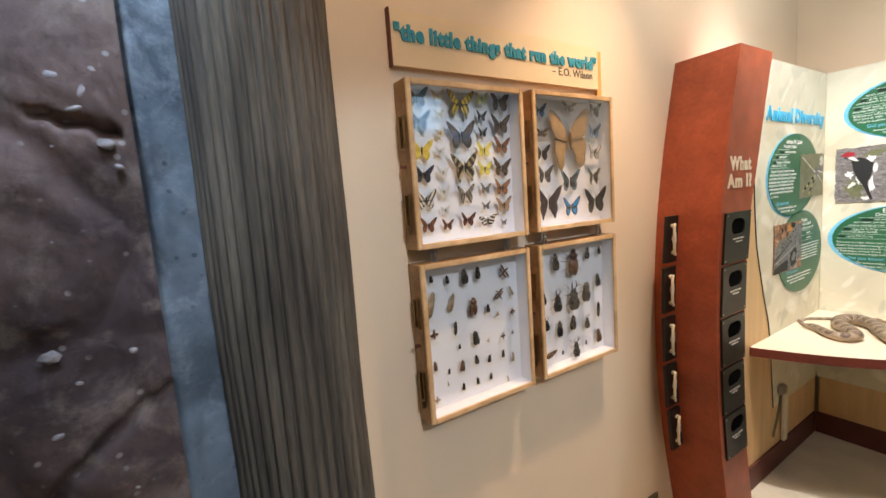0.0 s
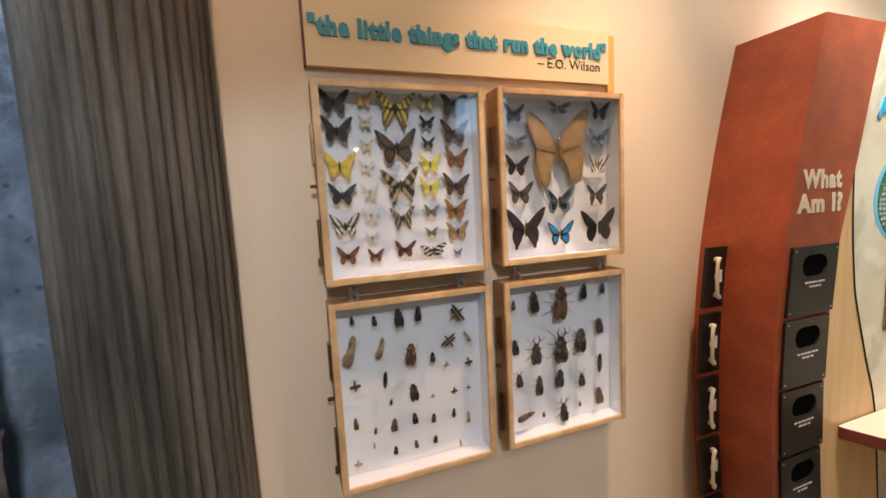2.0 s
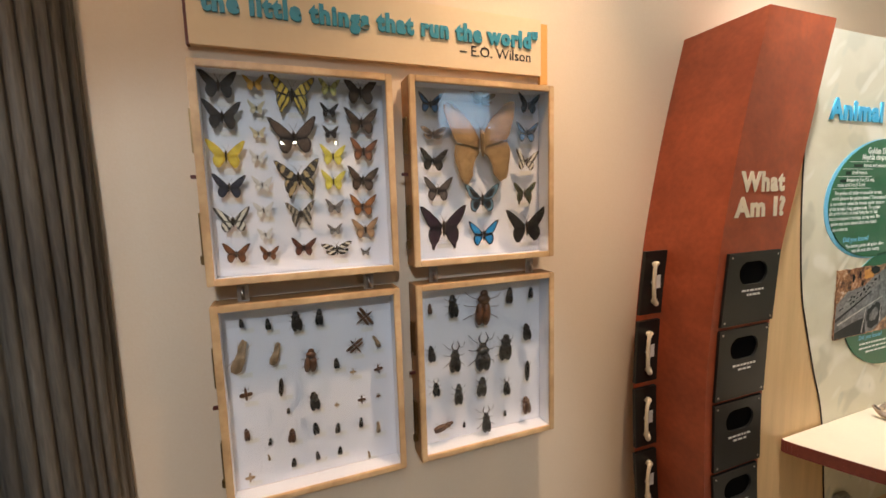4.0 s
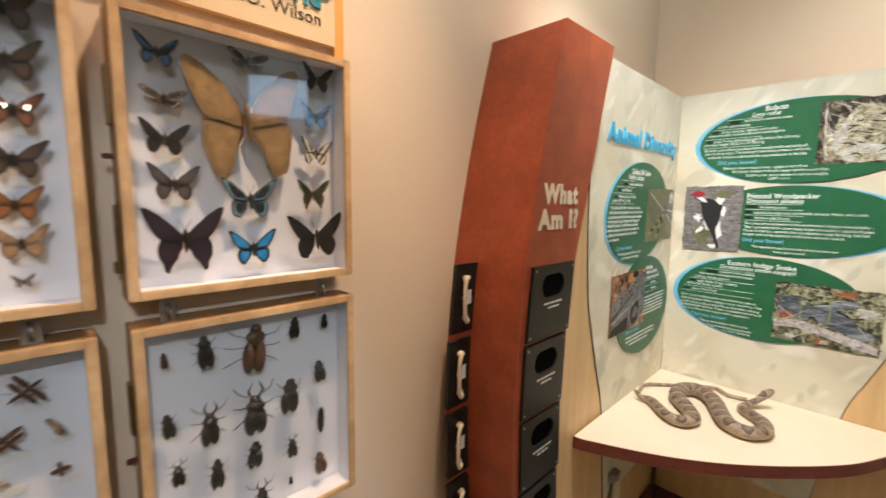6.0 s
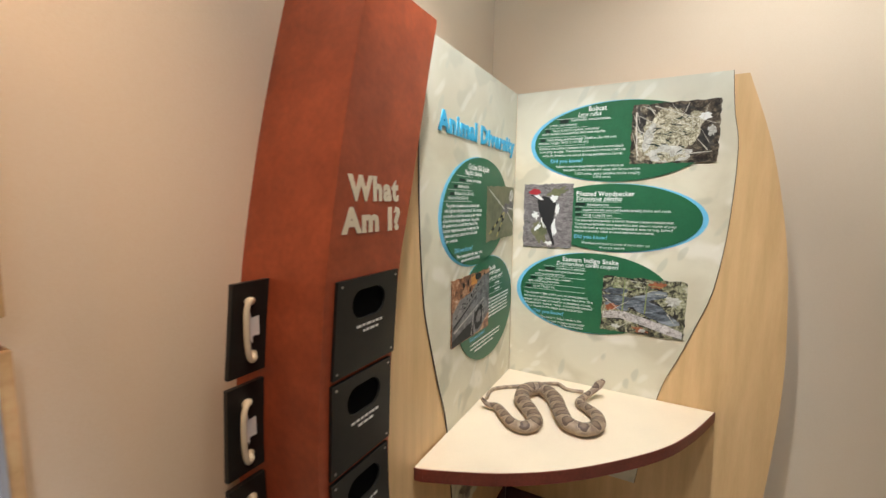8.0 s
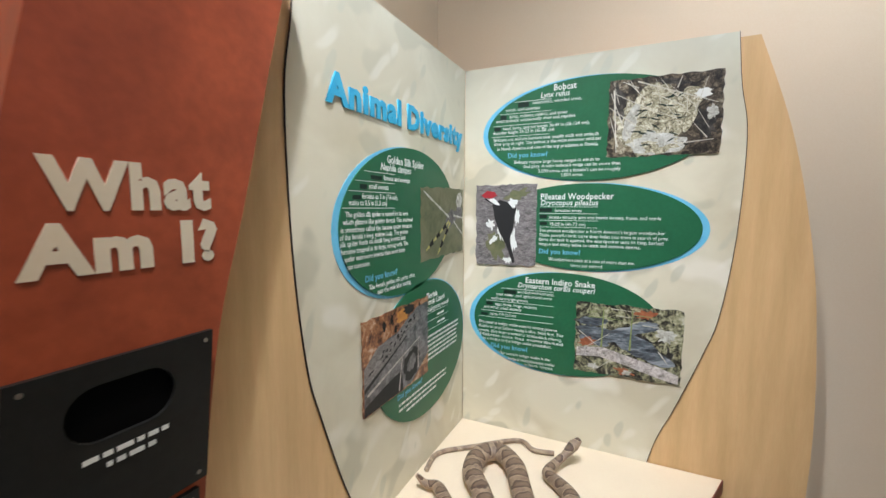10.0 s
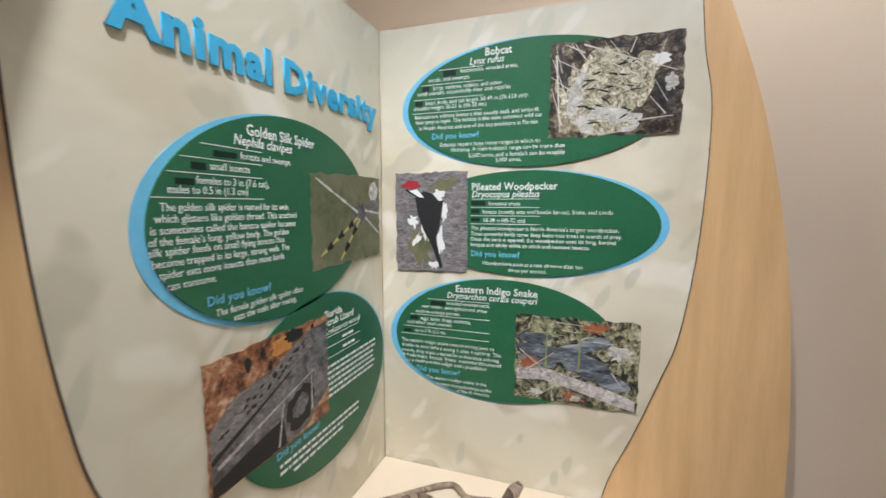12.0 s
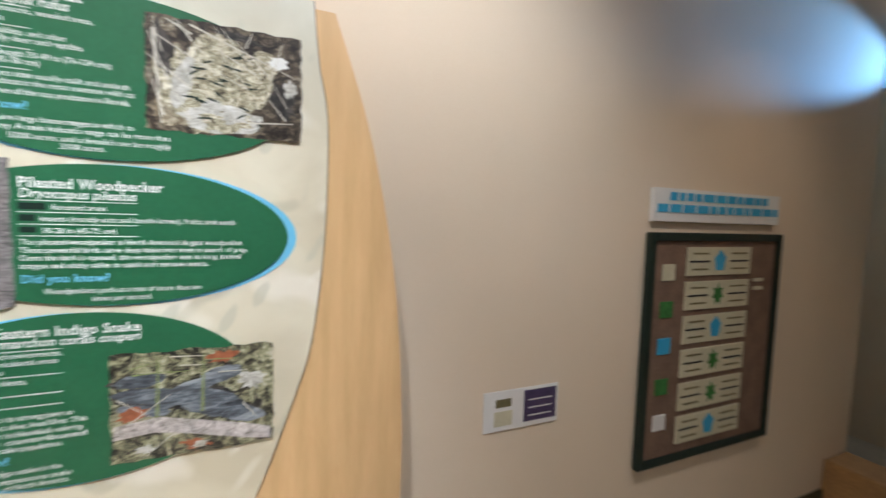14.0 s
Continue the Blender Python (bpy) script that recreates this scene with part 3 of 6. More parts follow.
# ---- specimen drawers ----
def drawer(x0, x1, z0, z1, label, front=1.0):
    d = thing("specimen_drawer", label, "display case", "specimen drawers on the wall", (x0, WY, z0))
    back, t = WY - 0.006, 0.016
    o = Vector((x0, WY, z0))

    def bx(name, a, b, mtl, bevel=0.0015, lab="", smooth=False):
        return part(name, box_bm(a[0] - o.x, b[0] - o.x, a[1] - o.y, b[1] - o.y, a[2] - o.z, b[2] - o.z, bevel), mtl, d, lab)

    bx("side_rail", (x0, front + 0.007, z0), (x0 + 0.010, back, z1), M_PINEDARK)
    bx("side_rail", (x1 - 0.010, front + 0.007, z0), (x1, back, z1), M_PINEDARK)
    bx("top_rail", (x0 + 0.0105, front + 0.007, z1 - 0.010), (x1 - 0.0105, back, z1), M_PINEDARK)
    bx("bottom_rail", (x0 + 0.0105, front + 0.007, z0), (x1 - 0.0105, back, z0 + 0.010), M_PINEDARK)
    bx("front_frame", (x0, front - 0.001, z0), (x0 + t, front + 0.0065, z1), M_PINE, 0.002)
    bx("front_frame", (x1 - t, front - 0.001, z0), (x1, front + 0.0065, z1), M_PINE, 0.002)
    bx("front_frame", (x0 + t + 0.0003, front - 0.001, z1 - t), (x1 - t - 0.0003, front + 0.0065, z1), M_PINE, 0.002)
    bx("front_frame", (x0 + t + 0.0003, front - 0.001, z0), (x1 - t - 0.0003, front + 0.0065, z0 + t), M_PINE, 0.002)
    bx("backing", (x0 + 0.0125, back - 0.012, z0 + 0.0125), (x1 - 0.0125, back - 0.001, z1 - 0.0125), M_LINING, 0.0, "white foam lining")
    for a, b in (((x0 + 0.0103, z0 + 0.0103), (x0 + 0.0122, z1 - 0.0103)), ((x1 - 0.0122, z0 + 0.0103), (x1 - 0.0103, z1 - 0.0103)), ((x0 + 0.0125, z0 + 0.0103), (x1 - 0.0125, z0 + 0.0122)), ((x0 + 0.0125, z1 - 0.0122), (x1 - 0.0125, z1 - 0.0103))):
        bx("lining", (a[0], front + 0.0075, a[1]), (b[0], back - 0.0125, b[1]), M_LINING, 0.0)
    g = bx("glass_pane", (x0 + 0.011, front + 0.0068, z0 + 0.011), (x1 - 0.011, front + 0.0072, z1 - 0.011), M_GLASS, 0.0, "clear glass")
    g.visible_shadow = False
    for k in (0.24, 0.70):
        zz, ring = z0 + (z1 - z0) * k - o.z, bmesh.new()
        for a, b in (((1.020, -0.045), (1.0235, 0.045)), ((1.0425, -0.045), (1.046, 0.045)), ((1.0236, -0.045), (1.0424, -0.0415)), ((1.0236, 0.0415), (1.0424, 0.045))):
            box_bm(-0.0065, -0.0005, a[0] - o.y, b[0] - o.y, zz + a[1], zz + b[1], 0.0008, bm=ring, seg=1)
        part("side_latch", ring, M_BRASS, d, "dark rectangular metal pull ring")
    bx("side_hook", (x0 - 0.012, 1.028, z0 + 0.045), (x0 - 0.0005, 1.036, z0 + 0.066), M_BRASS, 0.002)
    bx("side_pin", (x0 - 0.016, 1.03, (z0 + z1) / 2 - 0.004), (x0 - 0.0005, 1.038, (z0 + z1) / 2 + 0.004), M_BASE, 0.001)
    return d


drawer(0.535, 0.953, 1.465, 1.930, "glazed pine drawer holding many small pinned butterflies")
drawer(0.993, 1.403, 1.469, 1.934, "glazed pine drawer holding large moths and blue butterflies")
drawer(0.535, 0.951, 0.947, 1.423, "glazed pine drawer holding small pinned insects on white")
drawer(0.993, 1.405, 0.949, 1.423, "glazed pine drawer holding large pinned beetles on white")
for x in (0.60, 0.88, 1.05, 1.34):
    h = thing("hanging_bracket", "small steel bracket joining two wooden drawers", "bracket", "brackets between the drawers")
    part("plate", box_bm(x - 0.012, x + 0.012, 1.028, 1.032, 1.418, 1.470, 0.001), M_STEEL, h)
    part("hook", tube([(x, 1.024, 1.428), (x, 1.018, 1.44), (x, 1.024, 1.455)], 0.004, 8), M_STEEL, h, smooth=True)

# ---- pinned butterflies ----
WING = {}


def wing_mat(key, colour, hue=None):
    if key not in WING:
        WING[key] = mat("wing_" + key, colour, 0.6, vary=0.35, scale=60, fine=260, bump=0.15, hue=hue, stretch=(1, 1, 1))
    return WING[key]


def barred_wing_mat(key, dark, light, pitch, turn, share):
    """Bars across a wing, the same on both sides of the body, with uneven edges."""
    if key in WING:
        return WING[key]
    m, n, l, b = principled("wing_" + key)
    tc, sep, wob = n.new("ShaderNodeTexCoord"), n.new("ShaderNodeSeparateXYZ"), n.new("ShaderNodeTexNoise")
    l.new(tc.outputs["Object"], sep.inputs[0])
    l.new(tc.outputs["Object"], wob.inputs["Vector"])
    wob.inputs["Scale"].default_value, wob.inputs["Detail"].default_value = 110, 3

    def calc(op, a, c):
        q = n.new("ShaderNodeMath")
        q.operation = op
        for sock, val in zip(q.inputs, (a, c)):
            if isinstance(val, (int, float)):
                sock.default_value = val
            else:
                l.new(val, sock)
        return q.outputs[0]

    run = calc("ADD", calc("MULTIPLY", calc("ABSOLUTE", sep.outputs[0], 0.0), math.cos(radians(turn)) / pitch), calc("MULTIPLY", sep.outputs[2], math.sin(radians(turn)) / pitch))
    run = calc("FRACT", calc("ADD", run, calc("MULTIPLY", wob.outputs[0], 0.55)), 0.0)
    edge = n.new("ShaderNodeMapRange")
    edge.inputs[1].default_value, edge.inputs[2].default_value = share - 0.06, share + 0.06
    l.new(run, edge.inputs[0])
    mx = n.new("ShaderNodeMix")
    mx.data_type = "RGBA"
    mx.inputs[6].default_value, mx.inputs[7].default_value = (*light, 1), (*dark, 1)
    l.new(edge.outputs[0], mx.inputs[0])
    l.new(mx.outputs[2], b.inputs["Base Color"])
    b.inputs["Roughness"].default_value = 0.6
    WING[key] = m
    return m


BARS = {"tiger": (0.0125, 25, 0.66), "swallow": (0.020, 35, 0.42), "striped": (0.0095, 20, 0.5), "zebra": (0.0105, 68, 0.42), "clipper": (0.0105, -30, 0.60), "lime": (0.012, 30, 0.72)}
STYLE = {
    "dark": ((0.012, 0.009, 0.008), (0.02, 0.015, 0.012), "very dark brown"),
    "brown": ((0.028, 0.018, 0.013), (0.085, 0.052, 0.032), "brown"),
    "rust": ((0.08, 0.035, 0.018), (0.24, 0.09, 0.035), "rust brown"),
    "maroon": ((0.06, 0.02, 0.014), (0.14, 0.045, 0.025), "dark reddish brown"),
    "orange": ((0.5, 0.25, 0.03), (0.62, 0.34, 0.05), "small orange"),
    "orange_dark": ((0.14, 0.06, 0.02), (0.36, 0.14, 0.04), "orange and brown"),
    "tan": ((0.26, 0.16, 0.09), (0.42, 0.26, 0.14), "tan"),
    "tiger": ((0.025, 0.02, 0.012), (0.66, 0.46, 0.06), "yellow and black striped swallowtail"),
    "swallow": ((0.025, 0.02, 0.015), (0.42, 0.32, 0.15), "cream and black swallowtail"),
    "striped": ((0.05, 0.04, 0.03), (0.38, 0.33, 0.24), "grey and black striped"),
    "zebra": ((0.018, 0.015, 0.012), (0.78, 0.74, 0.6), "black and white striped"),
    "clipper": ((0.02, 0.016, 0.013), (0.74, 0.70, 0.58), "black and white barred"),
    "banded": ((0.03, 0.024, 0.02), (0.36, 0.27, 0.2), "dark long-winged banded"),
    "lime": ((0.2, 0.2, 0.06), (0.58, 0.57, 0.2), "yellow-green"),
    "cream": ((0.5, 0.42, 0.24), (0.68, 0.6, 0.4), "small cream"),
    "white": ((0.6, 0.58, 0.52), (0.76, 0.75, 0.7), "small white"),
    "yellow": ((0.72, 0.5, 0.05), (0.8, 0.62, 0.08), "bright yellow and orange"),
    "lemon": ((0.68, 0.58, 0.06), (0.76, 0.68, 0.12), "lemon yellow"),
    "navy": ((0.02, 0.02, 0.026), (0.035, 0.038, 0.06), "blue-black"),
    "grey": ((0.12, 0.11, 0.1), (0.22, 0.2, 0.19), "small grey"),
    "sky": ((0.03, 0.03, 0.035), (0.1, 0.22, 0.42), "blue and black"),
    "moth": ((0.30, 0.19, 0.085), (0.38, 0.245, 0.11), "very large golden-brown moth"),
    "greybrown": ((0.025, 0.02, 0.018), (0.11, 0.09, 0.08), "grey-brown"),
    "blueband": ((0.011, 0.009, 0.010), (0.16, 0.30, 0.40), "black with pale blue bands"),
    "greenish": ((0.03, 0.028, 0.016), (0.1, 0.11, 0.05), "dark olive swallowtail"),
    "purple": ((0.014, 0.008, 0.012), (0.030, 0.013, 0.027), "large dark purple"),
    "blue": ((0.01, 0.009, 0.012), (0.015, 0.28, 0.64), "bright metallic blue"),
    "black": ((0.006, 0.006, 0.006), (0.011, 0.01, 0.011), "large black swallowtail"),
}
LONG = ("banded", "zebra")
TAILED = ("tiger", "swallow", "striped", "greenish", "moth", "purple")
BANDED = ("blueband", "banded", "greenish")


def wing_outline(kind, upper):
    """Half a butterfly of unit span, from the root outwards; x to the tip."""
    if upper:
        if kind in LONG:
            return [(0.02, 0.05), (0.16, 0.17), (0.36, 0.25), (0.5, 0.24), (0.49, 0.17), (0.38, 0.07), (0.2, -0.02), (0.03, -0.04)]
        if kind == "moth":
            return [(0.02, 0.04), (0.08, 0.17), (0.18, 0.32), (0.32, 0.45), (0.45, 0.52), (0.5, 0.48), (0.48, 0.34), (0.42, 0.15), (0.35, 0.0), (0.2, -0.04), (0.03, -0.08)]
        return [(0.02, 0.05), (0.12, 0.16), (0.28, 0.31), (0.42, 0.41), (0.5, 0.42), (0.465, 0.30), (0.385, 0.13), (0.29, 0.0), (0.03, -0.05)]
    if kind in LONG:
        return [(0.03, -0.03), (0.2, -0.03), (0.36, 0.0), (0.36, -0.1), (0.24, -0.19), (0.1, -0.2), (0.03, -0.12)]
    if kind == "moth":
        return [(0.03, -0.05), (0.22, -0.02), (0.37, -0.02), (0.40, -0.16), (0.36, -0.36), (0.32, -0.53), (0.23, -0.57), (0.15, -0.46), (0.12, -0.28), (0.03, -0.15)]
    if kind in TAILED:
        return [(0.03, -0.04), (0.28, 0.01), (0.33, -0.1), (0.32, -0.24), (0.27, -0.33), (0.26, -0.43), (0.21, -0.45), (0.18, -0.36), (0.10, -0.26), (0.03, -0.12)]
    return [(0.03, -0.04), (0.28, 0.01), (0.335, -0.09), (0.325, -0.22), (0.26, -0.325), (0.18, -0.34), (0.10, -0.25), (0.03, -0.12)]


def butterfly(kind, x, z, span, y, rng):
    edge, inner, words = STYLE[kind]
    field = barred_wing_mat(kind + "_field", edge, inner, *BARS[kind]) if kind in BARS else wing_mat(kind + "_field", inner)
    ms = [wing_mat(kind + "_edge", edge), field, M_BODY]
    bm = bmesh.new()
    lift = 0.10 + 0.08 * rng.random()
    full = 0.88 if kind in BARS else 0.72
    flat = (0.95 if kind == "moth" else 1) + 0.08 * (rng.random() - 0.5)

    def put(u, v, w):
        return bm.verts.new((u * span, -(abs(u) * lift + w) * span, v * span * flat))

    for side in (1, -1):
        for upper in (True, False):
            o = wing_outline(kind, upper)
            base = 0.015 if upper else 0.0
            fine = []
            for i in range(len(o)):                                   # rounder, slightly uneven rim
                a, b = o[i], o[(i + 1) % len(o)]
                fine.append(a)
                k = 0.015 if i < len(o) - 1 else 0
                fine.append(((a[0] + b[0]) / 2 + k * rng.random(), (a[1] + b[1]) / 2 + k * (rng.random() - 0.3)))
            cx, cy = sum(p[0] for p in fine) / len(fine), sum(p[1] for p in fine) / len(fine)
            if side < 0:
                fine = fine[::-1]
            rim = [put(side * u, v, base) for u, v in fine]
            under = [put(side * u, v, base - 0.012) for u, v in fine]
            mid = [put(side * (cx + (u - cx) * full), cy + (v - cy) * full, base + 0.004) for u, v in fine]
            c = put(side * cx, cy, base + 0.004)
            k = len(rim)
            if kind in BANDED:
                hx, hy = cx * 0.72, cy * 0.72
                mid = [put(side * (cx + (u - cx) * 0.82), cy + (v - cy) * 0.82, base + 0.004) for u, v in fine]
                heart = [put(side * (hx + (u - hx) * 0.62), hy + (v - hy) * 0.62, base + 0.005) for u, v in fine]
                for i in range(k):
                    bm.faces.new((mid[i], mid[(i + 1) % k], heart[(i + 1) % k], heart[i])).material_index = 1
                mid_in = heart
            else:
                mid_in = mid
            for i in range(k):
                j = (i + 1) % k
                f = bm.faces.new((rim[i], rim[j], mid[j], mid[i]))
                f.material_index = 0
                g = bm.faces.new((mid_in[i], mid_in[j], c))
                g.material_index = 0 if kind in BANDED or (kind == "sky" and upper and i > k * 0.45) else 1
                h = bm.faces.new((rim[j], rim[i], under[i], under[j]))
                h.material_index = 0
            bm.faces.new(under[::-1])
    n0 = len(bm.faces)
    body = [(0, -0.05 * span, 0.13 * span), (0, -0.065 * span, 0.08 * span), (0, -0.06 * span, 0.0), (0, -0.05 * span, -0.12 * span), (0, -0.04 * span, -0.2 * span)]
    tube(body, [0.018 * span, 0.034 * span, 0.036 * span, 0.026 * span, 0.008 * span], 7, bm)
    for s in (1, -1):
        tube([(0, -0.05 * span, 0.13 * span), (s * 0.05 * span, -0.06 * span, 0.22 * span), (s * 0.09 * span, -0.06 * span, 0.28 * span)], 0.0045 * span, 3, bm)
    bm.faces.ensure_lookup_table()
    for f in bm.faces[n0:]:
        f.material_index = 2 if kind != "moth" else 0
    ob = finish(bm, "pinned_butterfly", ms, m=pose(x, y, z, 0, 8 * (rng.random() - 0.5), 0))
    tagged(ob, words + " butterfly pinned on white foam" if kind != "moth" else "very large golden-brown moth pinned on white foam in a drawer", "butterfly", "pinned butterflies")
    return ob


def name_card(x, z, w, y):
    bm = box_bm(-w / 2, w / 2, -0.0008, 0.0, -0.006, 0.006)
    ob = finish(bm, "name_card", M_CARD, m=pose(x, y, z))
    tagged(ob, "small white name card under a pinned insect", "card", "cards in the drawers")
    return ob


rng = random.Random(11)
PIN = WY - 0.038      # plane of the specimens
FOAM = WY - 0.006 - 0.0125


def fill(x0, z0, row):
    for u, v, s, kind in row:
        butterfly(kind, x0 + u / 1000 - 0.010, z0 + v / 1000, s / 1000, PIN, rng)
        if kind != "moth":
            name_card(x0 + u / 1000, z0 + v / 1000 - 0.36 * s / 1000 - 0.006, min(0.04, 0.5 * s / 1000), FOAM)


A = (0.535, 1.465)
fill(*A, [(61, 424, 76, "dark"), (130, 432, 43, "orange"), (206, 414, 98, "tiger"), (288, 434, 50, "lime"), (359, 429, 84, "brown")])
fill(*A, [(63, 360, 75, "dark"), (131, 381, 36, "cream"), (285, 382, 42, "dark"), (358, 359, 80, "brown")])
fill(*A, [(131, 327, 33, "cream"), (205, 320, 104, "brown"), (286, 333, 37, "dark"), (360, 293, 66, "rust")])
fill(*A, [(64, 278, 77, "yellow"), (126, 275, 37, "white"), (288, 280, 59, "lemon")])
fill(*A, [(65, 210, 67, "navy"), (131, 215, 43, "white"), (209, 229, 98, "swallow"), (286, 222, 57, "lemon"), (355, 224, 75, "brown")])
fill(*A, [(67, 137, 72, "clipper"), (130, 158, 43, "white"), (209, 148, 65, "striped"), (285, 161, 43, "grey"), (352, 161, 65, "orange_dark")])
fill(*A, [(130, 104, 34, "white"), (283, 107, 35, "grey"), (355, 105, 65, "tan")])
fill(*A, [(68, 64, 56, "rust"), (135, 60, 42, "rust"), (210, 69, 56, "maroon"), (285, 60, 71, "zebra"), (353, 49, 26, "grey")])
B = (0.993, 1.469)
fill(*B, [(75, 408, 65, "sky"), (220, 425, 74, "banded"), (361, 421, 69, "dark"), (214, 318, 206, "moth")])
fill(*B, [(81, 334, 69, "banded"), (355, 344, 72, "sky"), (79, 267, 76, "dark"), (354, 268, 73, "clipper")])
fill(*B, [(89, 192, 80, "greybrown"), (214, 166, 104, "blueband"), (346, 180, 73, "greenish")])
fill(*B, [(101, 96, 128, "purple"), (217, 71, 90, "blue"), (351, 85, 130, "black")])

# ---- pinned beetles and other insects ----
M_SHELL = mat("black_beetle_shell", (0.02, 0.017, 0.015), 0.25, vary=0.4, scale=90, spec=0.6)
M_BROWNSHELL = mat("brown_beetle_shell", (0.11, 0.05, 0.025), 0.3, vary=0.4, scale=90, spec=0.5)
M_TANWING = mat("tan_insect_wing", (0.42, 0.29, 0.17), 0.5, vary=0.3, scale=70)


def blob(bm, cx, cy, cz, rx, ry, rz, seg=10):
    made = bmesh.ops.create_uvsphere(bm, u_segments=seg, v_segments=7, radius=1.0)
    for v in made["verts"]:
        v.co = Vector((cx + v.co.x * rx, cy + v.co.y * ry, cz + v.co.z * rz))


def insect(kind, x, z, size, rng):
    s = size
    bm = bmesh.new()
    mtl, words = M_SHELL, "black"
    legs = 0.34
    if kind in ("b", "stag", "roach", "bb", "across"):
        fat = {"b": 0.25, "bb": 0.24, "stag": 0.19, "roach": 0.24, "across": 0.17}[kind] * (0.88 + 0.24 * rng.random())
        lo = -0.5 * s
        top = 0.5 * s if kind != "stag" else 0.22 * s
        h = top - lo
        for sd in (1, -1):
            blob(bm, sd * fat * s * 0.42, -0.12 * s, lo + h * 0.33, fat * s * 0.56, 0.13 * s, h * 0.34)
        blob(bm, 0, -0.12 * s, lo + h * 0.74, fat * s * 0.82, 0.12 * s, h * 0.15)
        blob(bm, 0, -0.11 * s, lo + h * 0.91, fat * s * 0.5, 0.08 * s, h * 0.1)
        if kind == "stag":
            for sd in (1, -1):
                tube([(sd * 0.05 * s, -0.12 * s, top - 0.03 * s), (sd * 0.13 * s, -0.14 * s, top + 0.12 * s), (sd * 0.06 * s, -0.14 * s, 0.5 * s)], [0.025 * s, 0.022 * s, 0.008 * s], 5, bm)
        mtl, words = (M_BROWNSHELL, "brown") if kind in ("bb", "roach", "across") else (M_SHELL, "glossy black")
        what = "beetle"
        legs = 0.36 if kind != "roach" else 0.55
    elif kind == "long":
        blob(bm, 0, -0.08 * s, 0, 0.13 * s, 0.08 * s, 0.5 * s)
        what = "long beetle"
        legs = 0.2
    elif kind in ("leaf", "tan"):
        wing = prism([(-0.02 * s, 0.46 * s), (0.05 * s, 0.44 * s), (0.2 * s, -0.1 * s), (0.22 * s, -0.36 * s), (0.12 * s, -0.48 * s), (-0.04 * s, -0.46 * s), (-0.1 * s, -0.3 * s), (-0.07 * s, 0.1 * s)], 0.0, 0.03 * s)
        wing.transform(Matrix.Rotation(radians(90), 4, "X") @ Matrix.Translation((0, 0, 0.02 * s)))
        bm.free()
        bm = wing
        blob(bm, -0.06 * s, -0.06 * s, 0.3 * s, 0.06 * s, 0.05 * s, 0.2 * s)
        mtl, words, what, legs = M_TANWING, "tan", "leaf-winged insect", 0.18
    elif kind in ("mantis", "moth"):
        blob(bm, 0, -0.06 * s, 0, 0.07 * s, 0.06 * s, 0.5 * s)
        for sd in (1, -1):
            blob(bm, sd * 0.3 * s, -0.05 * s, 0.12 * s, 0.3 * s, 0.02 * s, 0.09 * s)
            blob(bm, sd * 0.24 * s, -0.05 * s, -0.08 * s, 0.24 * s, 0.02 * s, 0.08 * s)
        mtl, words, what, legs = M_BROWNSHELL, "thin brown", "winged insect", 0.3
    else:
        blob(bm, 0, -0.06 * s, 0, 0.08 * s, 0.07 * s, 0.4 * s)
        for sd in (1, -1):
            blob(bm, sd * 0.18 * s, -0.05 * s, -0.05 * s, 0.17 * s, 0.015 * s, 0.12 * s)
        mtl, words, what, legs = M_TANWING if rng.random() < 0.5 else M_BROWNSHELL, "small brown", "fly", 0.24
    for sd in (1, -1):
        for k, (a, b) in enumerate(((0.2, 0.42), (0.02, 0.05), (-0.14, -0.36))):
            tube([(sd * 0.1 * s, -0.05 * s, a * s), (sd * legs * 0.75 * s, -0.1 * s, (a * 0.5 + b * 0.5) * s), (sd * legs * s, -0.02 * s, b * s)], 0.009 * s, 4, bm)
    turn = {"across": 75, "mantis": 55, "moth": -35, "leaf": (25 if rng.random() < 0.5 else -20)}.get(kind, 14 * (rng.random() - 0.5))
    ob = finish(bm, "pinned_insect", mtl, m=pose(x, PIN + 0.004, z, 0, turn, 0), smooth=True)
    tagged(ob, words + " pinned " + what + " on white foam in a drawer", "insect", "pinned insects")


def pin_row(x0, z0, row):
    for u, v, s, kind in row:
        insect(kind, x0 + u / 1000 - 0.005, z0 + v / 1000, s / 1000, rng)
        if s > 20:
            name_card(x0 + u / 1000 + 0.004, z0 + v / 1000 - 0.5 * s / 1000 - 0.012, 0.03, FOAM)


C = (0.535, 0.947)
pin_row(*C, [(60, 423, 22, "b"), (115, 414, 28, "b"), (177, 414, 49, "b"), (229, 417, 41, "b"), (337, 402, 50, "mantis")])
pin_row(*C, [(49, 347, 83, "leaf"), (125, 342, 59, "leaf"), (203, 314, 58, "bb"), (263, 295, 28, "b"), (312, 331, 44, "moth"), (364, 335, 37, "leaf")])
pin_row(*C, [(366, 264, 35, "fly"), (302, 267, 24, "fly"), (57, 256, 43, "fly"), (133, 258, 46, "long"), (206, 210, 48, "b"), (145, 196, 16, "b")])
pin_row(*C, [(258, 188, 20, "fly"), (320, 190, 31, "fly"), (363, 191, 19, "fly"), (52, 158, 31, "bb"), (100, 128, 19, "b"), (149, 133, 36, "bb")])
pin_row(*C, [(205, 138, 32, "b"), (257, 127, 27, "b"), (315, 129, 27, "b"), (358, 106, 34, "tan"), (94, 89, 18, "tan"), (149, 63, 24, "b")])
pin_row(*C, [(205, 66, 24, "b"), (259, 66, 23, "b"), (331, 36, 21, "tan"), (51, 51, 33, "fly")])
D = (0.993, 0.949)
